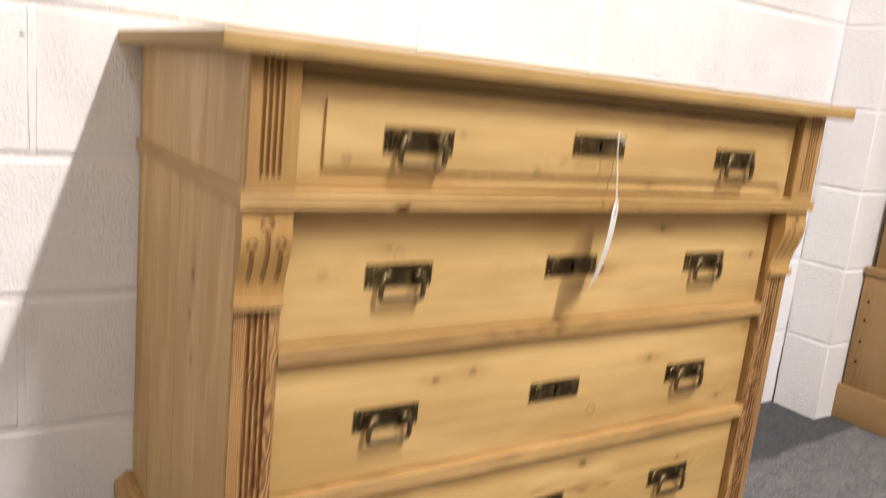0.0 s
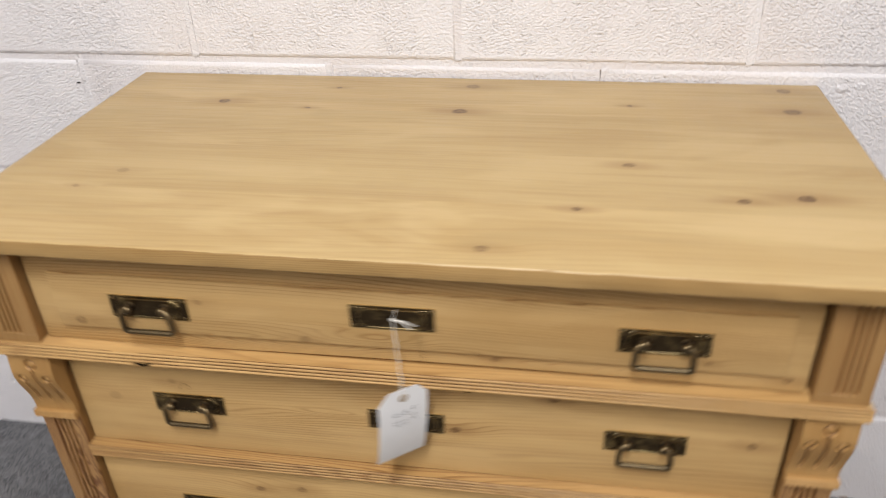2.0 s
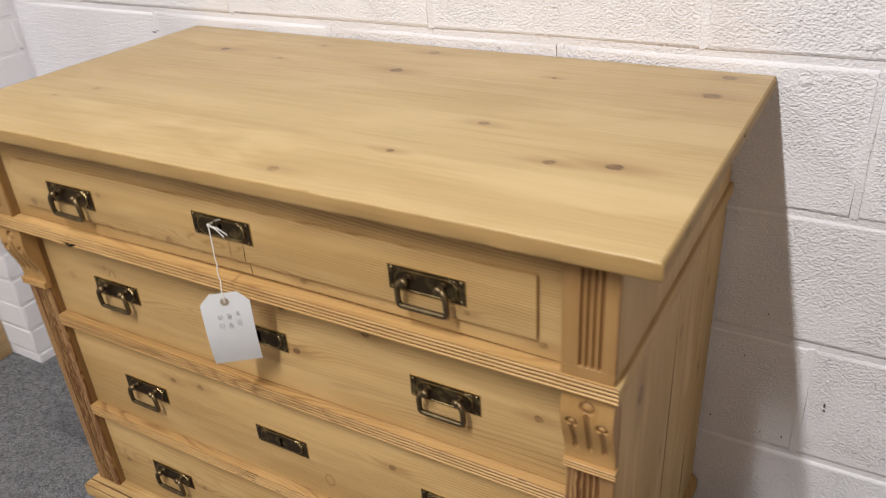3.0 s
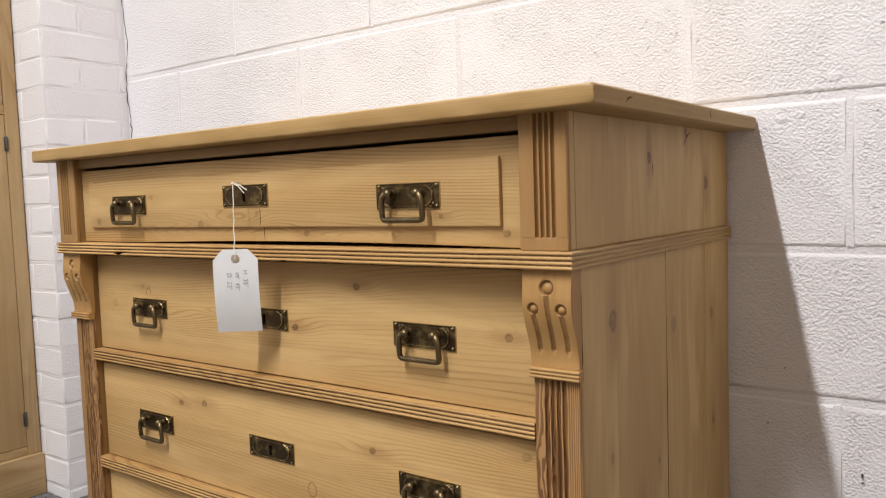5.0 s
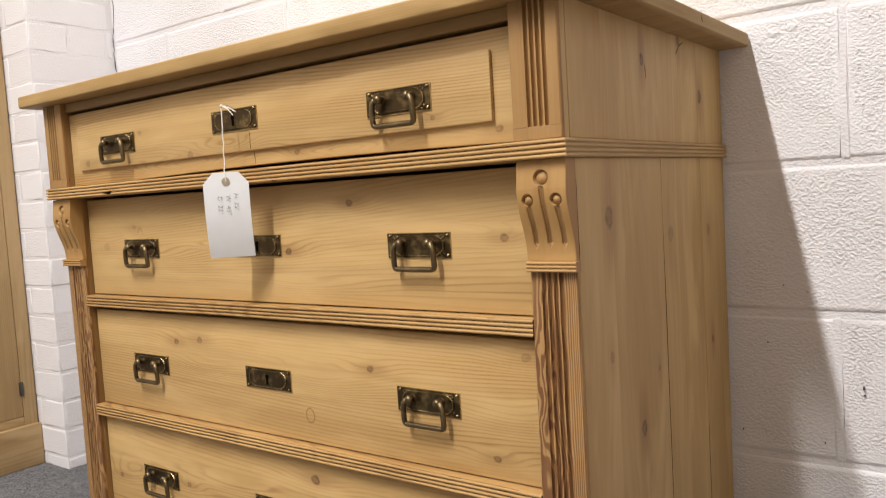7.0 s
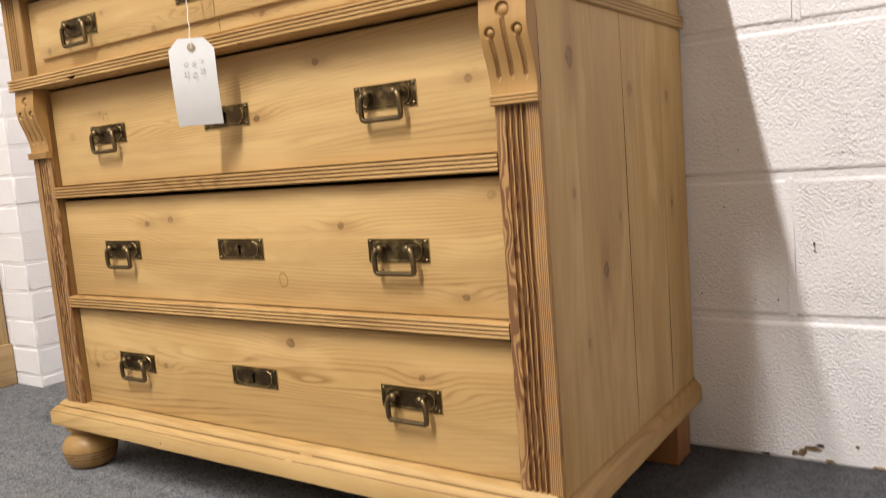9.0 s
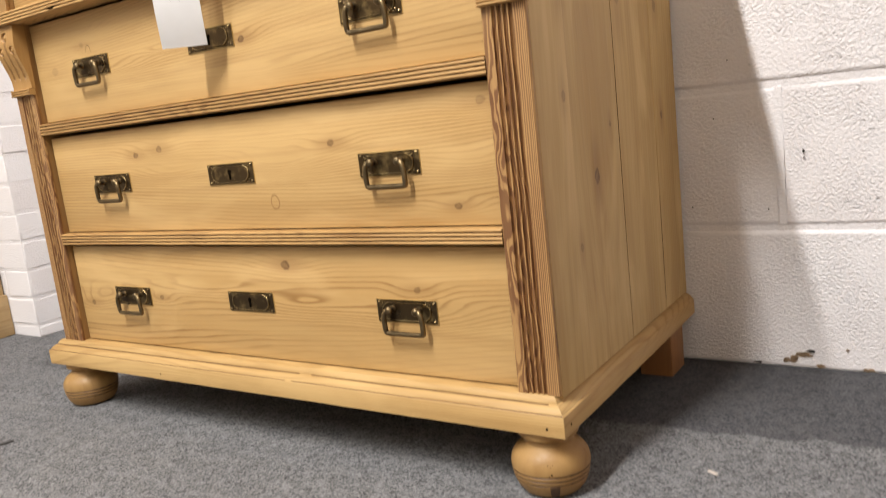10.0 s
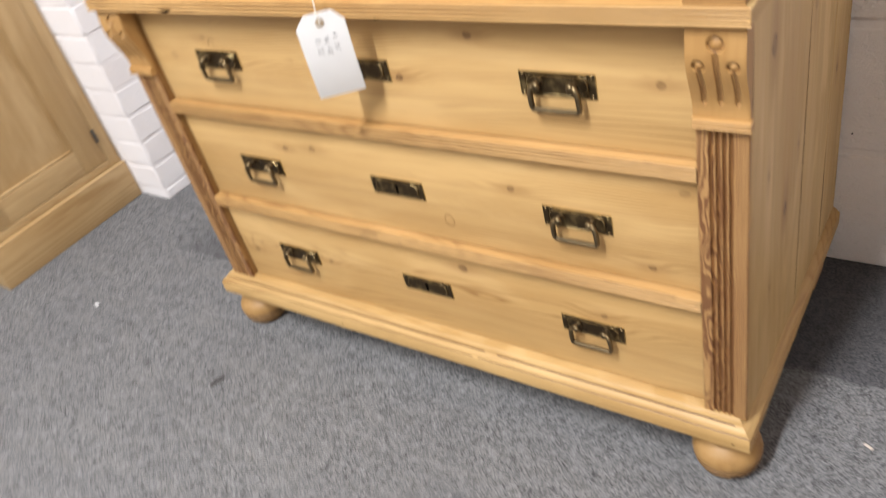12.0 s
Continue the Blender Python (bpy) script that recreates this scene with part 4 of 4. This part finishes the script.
for a, b in (((0.012, 0.002, -0.003), (0.024, 0.004, -0.010)), ((0.010, 0.001, -0.004), (0.019, 0.003, -0.014))):
    tube(bm, [knot, knot + Vector(a), knot + Vector(b)], 0.0007, 6)
bmesh.ops.create_icosphere(bm, subdivisions=2, radius=0.0022, matrix=Matrix.Translation(knot))
part("string", bm, M_STRING, tag, "thin white cotton string tied in a knot")


def writing(text, x, z):
    """Handwritten line that runs down the card."""
    cu = bpy.data.curves.new("writing", "FONT")
    cu.body, cu.size, cu.space_character, cu.offset = text, 0.0086, 1.05, -0.00018
    tmp = new("writing_tmp", cu)
    bpy.context.view_layer.update()
    me = bpy.data.meshes.new_from_object(tmp.evaluated_get(bpy.context.evaluated_depsgraph_get()))
    bpy.data.objects.remove(tmp)
    for v in me.vertices:
        v.co = card(x + v.co.y, z - v.co.x, 0.0009)
    me.materials.clear()
    me.materials.append(M_INK)
    part("handwriting", me, None, tag, "dark ink handwriting")


writing('H  35"', 0.010, -0.016)
writing('W  43"', -0.001, -0.018)
writing('D  22"', -0.012, -0.019)

# ---- pine cupboard by the brick pier ----
cup = thing("pine_cupboard", (-1.5, -0.455, 0), "tall narrow waxed pine cupboard with panelled doors on iron hinges", "cupboard")
CX, CY0, CY1 = -1.248, -0.665, -0.235
part("plinth", boxed(-1.74, CX + 0.014, CY0 - 0.004, CY1 + 0.002, 0, 0.111, bevel=0.004), M_CUP_Y, cup, "pine plinth board")
part("body", boxed(-1.74, CX - 0.022, CY0, CY1, 0.111, 2.0, bevel=0.001), M_CUP, cup)
for y0, y1 in ((CY1 - 0.034, CY1), (CY0, CY0 + 0.023)):
    part("stile", boxed(CX - 0.0225, CX, y0, y1, 0.1115, 2.0, bevel=0.0015), M_CUP, cup)
for z0, z1 in ((0.1115, 0.134), (1.0125, 1.038), (1.168, 1.188), (1.96, 2.0)):
    part("rail", boxed(CX - 0.0225, CX - 0.0008, CY0 + 0.0235, CY1 - 0.0345, z0, z1, bevel=0.001), M_CUP_Y, cup)
part("drawer", boxed(CX - 0.022, CX - 0.001, CY0 + 0.025, CY1 - 0.036, 1.0395, 1.1665, bevel=0.0015), M_CUP_Y, cup)


def panel_door(y0, y1, z0, z1, hinges):
    door = part("door", boxed(CX - 0.0218, CX - 0.001, y1 - 0.07, y1, z0, z1, bevel=0.0012), M_CUP, cup, "pine frame-and-panel door")
    part("door_stile", boxed(CX - 0.0218, CX - 0.001, y0, y0 + 0.07, z0, z1, bevel=0.0012), M_CUP, door)
    for a, b in ((z0, z0 + 0.066), (z1 - 0.07, z1)):
        part("door_rail", boxed(CX - 0.0218, CX - 0.0015, y0 + 0.0702, y1 - 0.0702, a, b, bevel=0.0012), M_CUP_Y, door)
    part("door_panel", boxed(CX - 0.021, CX - 0.012, y0 + 0.06, y1 - 0.06, z0 + 0.06, z1 - 0.06), M_CUP, door)
    bm = bmesh.new()
    for a, b, c, d in ((y0 + 0.0702, y1 - 0.0702, z0 + 0.066, z0 + 0.074), (y0 + 0.0702, y1 - 0.0702, z1 - 0.078, z1 - 0.07), (y0 + 0.0702, y0 + 0.078, z0 + 0.074, z1 - 0.078), (y1 - 0.078, y1 - 0.0702, z0 + 0.074, z1 - 0.078)):
        box(bm, CX - 0.013, CX - 0.004, a, b, c, d, bevel=0.003)
    part("panel_moulding", bm, M_CUP, door)
    for zh in hinges:
        bm = boxed(CX - 0.006, CX + 0.001, y1 - 0.004, y1 + 0.006, zh - 0.018, zh + 0.018, bevel=0.001)
        lathe(bm, [(0.003, -0.019), (0.0036, -0.017), (0.0036, 0.017), (0.003, 0.019)], (CX + 0.002, y1 + 0.001, zh), 12)
        part("hinge", bm, M_IRON, door, "small grey iron hinge")


panel_door(CY0 + 0.0245, CY1 - 0.0355, 0.1355, 1.011, (0.209, 0.937))
panel_door(CY0 + 0.0245, CY1 - 0.0355, 1.1895, 1.958, (1.265, 1.88))

# ---- brown pine cabinet by the block pier ----
cab = thing("brown_cabinet", (1.7, -0.55, 0), "brown stained pine cabinet with a stepped upper part", "cabinet")
QX = 1.455
part("plinth", boxed(QX - 0.012, 1.94, -1.0, -0.139, 0, 0.104, bevel=0.004), M_CAB_Y, cab, "brown pine plinth board")
part("lower_body", boxed(QX, 1.94, -0.99, -0.147, 0.1045, 0.435, bevel=0.002), M_CAB, cab)
part("ledge", boxed(QX - 0.006, 1.94, -0.995, -0.143, 0.4355, 0.458, bevel=0.004), M_CAB_Y, cab)
part("upper_body", boxed(QX + 0.02, 1.94, -0.98, -0.16, 0.4585, 1.5, bevel=0.002), M_CAB, cab)
for z in (0.18, 0.24, 0.305, 0.36):
    bm = lathe(bmesh.new(), [(0.004, 0), (0.004, 0.0012)], (0, 0, 0), 12)
    bmesh.ops.transform(bm, matrix=pose(QX + 0.0005, -0.172, z, 0, -90), verts=bm.verts[:])
    part("peg_hole", bm, M_DARK, cab)

# ---- marks on the wall ----


def blot(bm, x, z, w, h, y, rnd, points=14, tail=0.0):
    """An irregular flake that lies on the wall."""
    ring = []
    for k in range(points):
        a = 2 * math.pi * k / points
        r = rnd.uniform(0.6, 1.15)
        ring.append((x + w * r * math.cos(a) + tail * r * math.sin(a), z + h * r * math.sin(a)))
    front = [bm.verts.new((u, y, v)) for u, v in ring]
    rear = [bm.verts.new((u, 0.004, v)) for u, v in ring]
    for k in range(points):
        bm.faces.new((front[k], front[(k + 1) % points], rear[(k + 1) % points], rear[k]))
    bm.faces.new(front)
    bmesh.ops.recalc_face_normals(bm, faces=bm.faces[:])


rw = random.Random(11)
for x, z, w, h, mat, name in ((0.66, 0.011, 0.009, 0.008, M_CHIP, "bare_patch"), (0.684, 0.021, 0.026, 0.007, M_CHIP, "bare_patch"), (0.671, 0.014, 0.011, 0.010, M_CHIP, "bare_patch"), (0.697, 0.028, 0.011, 0.004, M_SPECK_DARK, "bare_patch"), (0.617, 0.004, 0.011, 0.004, M_SPECK_DARK, "bare_patch"),
                              (0.709, 0.005, 0.012, 0.005, M_CHIP, "bare_patch"), (0.776, 0.004, 0.016, 0.004, M_CHIP, "bare_patch"), (0.748, 0.033, 0.005, 0.004, M_CHIP, "bare_patch"),
                              (0.694, 0.343, 0.0025, 0.005, M_SPECK_DARK, "pit"), (0.695, 0.333, 0.003, 0.002, M_SPECK_DARK, "pit"), (0.642, 0.256, 0.002, 0.0025, M_SPECK_DARK, "pit"), (0.565, 0.402, 0.0015, 0.002, M_SPECK_DARK, "pit"),
                              (0.59, 0.49, 0.0015, 0.0015, M_SPECK_DARK, "pit"), (0.525, 0.262, 0.002, 0.002, M_SPECK_DARK, "pit"), (0.608, 0.255, 0.0015, 0.0015, M_SPECK_DARK, "pit"), (-0.74, 0.365, 0.012, 0.0015, M_SPECK_DARK, "pit"),
                              (-0.66, 0.845, 0.008, 0.002, M_SPECK_DARK, "pit")):
    bm = bmesh.new()
    blot(bm, x, z, w * 0.62, h * 0.62, -0.0022, rw)
    part(name, bm, mat, wall_back, smooth=0)
for x, z, r, tall_by in ((0.586, 0.862, 0.010, 0.75), (0.610, 0.866, 0.009, 0.75), (0.657, 0.916, 0.013, 0.75), (0.70, 0.742, 0.0035, 3.5)):
    bm = bmesh.new()
    bmesh.ops.create_uvsphere(bm, u_segments=16, v_segments=8, radius=1, matrix=Matrix.Translation((x, 0.001, z)) @ Matrix.Diagonal((r, 0.0026, r * tall_by, 1)))
    part("paint_lump", bm, M_BLOCK, wall_back)
bm = bmesh.new()
path = [(END_L + 0.0035 + rw.uniform(-0.0035, 0.0035) + 0.006 * math.sin(k * 0.31), -0.0012, 0.9 + 0.0125 * k) for k in range(120)]
tube(bm, path, [0.0004 + 0.0009 * rw.random() for _ in path], 5)
part("crack", bm, M_SPECK_DARK, wall_back, "thin dark crack between pier and wall")

corner = [(END_R - 0.001 + rw.uniform(-0.002, 0.002), -0.0025, 0.006 * k) for k in range(44)]
part("crack", tube(bmesh.new(), corner, [0.0022 - 0.0018 * k / 44 for k in range(44)], 5), M_SPECK_DARK, wall_back, "dark crack in the wall corner")

# ---- scraps on the carpet ----
single("carpet_scrap", boxed(-0.016, 0.016, -0.004, 0.004, 0, 0.003, bevel=0.001), M_SPECK_DARK, "small dark sliver lying on the carpet", "scrap", at=(-0.438, -0.684, 0), smooth=0).rotation_euler = (0, 0, 1.2)
single("carpet_scrap", boxed(-0.007, 0.007, -0.002, 0.002, 0, 0.002, bevel=0.0008), M_SPECK_PALE, "small pale sliver lying on the carpet", "scrap", at=(0.644, -0.397, 0), smooth=0).rotation_euler = (0, 0, -0.5)
single("carpet_scrap", boxed(-0.006, 0.006, -0.004, 0.004, 0, 0.002, bevel=0.0008), M_CARD, "tiny white scrap lying on the carpet", "scrap", at=(-0.93, -0.62, 0), smooth=0)

# ---- masonry pieces: blocks of the back wall and bricks of the piers ----


def block_mesh(name, length, height, depth, seed, material, soft=0.004, ragged=0.0012, ends=0.8):
    """One block with rounded, slightly uneven arrises; its face lies at y = 0, centred in x and z."""
    rnd = random.Random(seed)
    bm = bmesh.new()
    rings = []
    for inset, y in ((0.0, depth), (0.0, soft), (soft * 0.45, soft * 0.3), (soft * 1.6, 0.0)):
        ring = []
        a, b = length / 2 - inset * ends, height / 2 - inset
        for x, z in ((-a, -b), (-a / 3, -b), (a / 3, -b), (a, -b), (a, 0), (a, b), (a / 3, b), (-a / 3, b), (-a, b), (-a, 0)):
            w = ragged if y < depth else 0
            ring.append(bm.verts.new((x + rnd.uniform(-w, w), y, z + rnd.uniform(-w, w))))
        rings.append(ring)
    for lo, hi in zip(rings, rings[1:]):
        for k in range(10):
            bm.faces.new((lo[k], lo[(k + 1) % 10], hi[(k + 1) % 10], hi[k]))
    bm.faces.new(rings[-1])
    bmesh.ops.recalc_face_normals(bm, faces=bm.faces[:])
    me = mesh_of(name, bm, material, 60)
    me.polygons[len(me.polygons) - 1].use_smooth = False
    return me


cache = {}
rnd = random.Random(5)


def piece(name, length, height, depth, where, rz, parent, material, soft=0.004, ragged=0.0012, tilt=0.0, ends=0.8):
    key = (name, round(length, 3), round(height, 3), rnd.randrange(3))
    if key not in cache:
        cache[key] = block_mesh(name, length, height, depth, hash(key[1:]) & 1023, material, soft, ragged, ends)
    if name == "brick":
        where = tuple(w + rnd.uniform(-0.0006, 0.0006) for w in where)
    ob = part(name, cache[key], None, parent, "", where)
    ob.rotation_euler = (0, radians(rnd.uniform(-tilt, tilt)), radians(rz))


for k in range(0, 14):
    z0, z1 = FOOT + COURSE * k if k else -0.006, min(FOOT + COURSE * (k + 1), HIGH)
    if z1 - z0 < 0.03:
        continue
    shift = {1: 0.661, 3: 0.677}.get(k, 0.673 if k % 2 else 0.4485)
    edges = [e for e in (shift + PITCH * n for n in range(-6, 6)) if END_L + 0.03 < e < END_R - 0.03]
    edges = [END_L] + edges + [END_R]
    for a, b in zip(edges, edges[1:]):
        piece("block", b - a - 0.010, z1 - z0 - 0.0085, 0.05, ((a + b) / 2, rnd.uniform(-0.0008, 0.0008), (z0 + z1) / 2), 0, wall_back, M_BLOCK, 0.0042, ends=0.15)
    for e in edges[1:-1]:  # mortar in the upright joints, struck almost flush
        piece("mortar", 0.0102, z1 - z0 - 0.010, 0.03, (e, rnd.uniform(-0.0002, 0.0004), (z0 + z1) / 2), 0, wall_back, M_JOINT, 0.0010, 0.0020, ends=0.3)

# right pier in block, left pier in brick
pier_r = single("pier_east", boxed(1.3625, RIGHT, -0.1375, 0.003, 0, HIGH), M_JOINT, "white painted concrete block pier", "pier", "structure", smooth=0)
for k in range(0, 14):
    z0, z1 = FOOT + COURSE * k if k else -0.006, min(FOOT + COURSE * (k + 1), HIGH)
    if z1 - z0 < 0.03:
        continue
    zc, h = (z0 + z1) / 2, z1 - z0 - 0.006
    piece("block", 0.141, h, 0.004, (1.36, -0.0695, zc), -90, pier_r, M_BLOCK, 0.0022)
    cut = 1.36 + (0.22 if k % 2 else 0.43)
    piece("block", cut - 1.36 - 0.009, h, 0.004, ((1.36 + cut) / 2 - 0.004, -0.14, zc), 0, pier_r, M_BLOCK, 0.0022)
    piece("block", RIGHT - cut - 0.009, h, 0.004, ((RIGHT + cut) / 2, -0.14, zc), 0, pier_r, M_BLOCK, 0.0022)

pier_l = single("pier_west", boxed(LEFT, -1.1159, -0.2301, 0.003, 0, HIGH), M_JOINT, "white painted brick pier", "pier", "structure", smooth=0)
for k in range(41):
    z0, z1 = 0.0295 + 0.0745 * (k - 1), min(0.0295 + 0.0745 * k, HIGH)
    z0 = max(z0, -0.004)
    if z1 - z0 < 0.02:
        continue
    zc, h = (z0 + z1) / 2, z1 - z0 - 0.003
    cuts = (-0.231, -0.128, -0.021, 0.0) if k % 2 else (-0.231, -0.012, 0.0)
    for a, b in zip(cuts, cuts[1:]):
        if b - a > 0.02:
            piece("brick", b - a - 0.0035, h, 0.004, (-1.115, (a + b) / 2, zc), 90, pier_l, M_BRICK, 0.0032, 0.0022, 0.5)
    edges = [-1.115] + [-1.115 - (0.22 if k % 2 else 0.112) - 0.22 * n for n in range(3)]
    for b, a in zip(edges, edges[1:]):
        a = max(a, LEFT)
        piece("brick", b - a - 0.0035, h, 0.004, ((a + b) / 2, -0.231, zc), 0, pier_l, M_BRICK, 0.0032, 0.0022, 0.5)
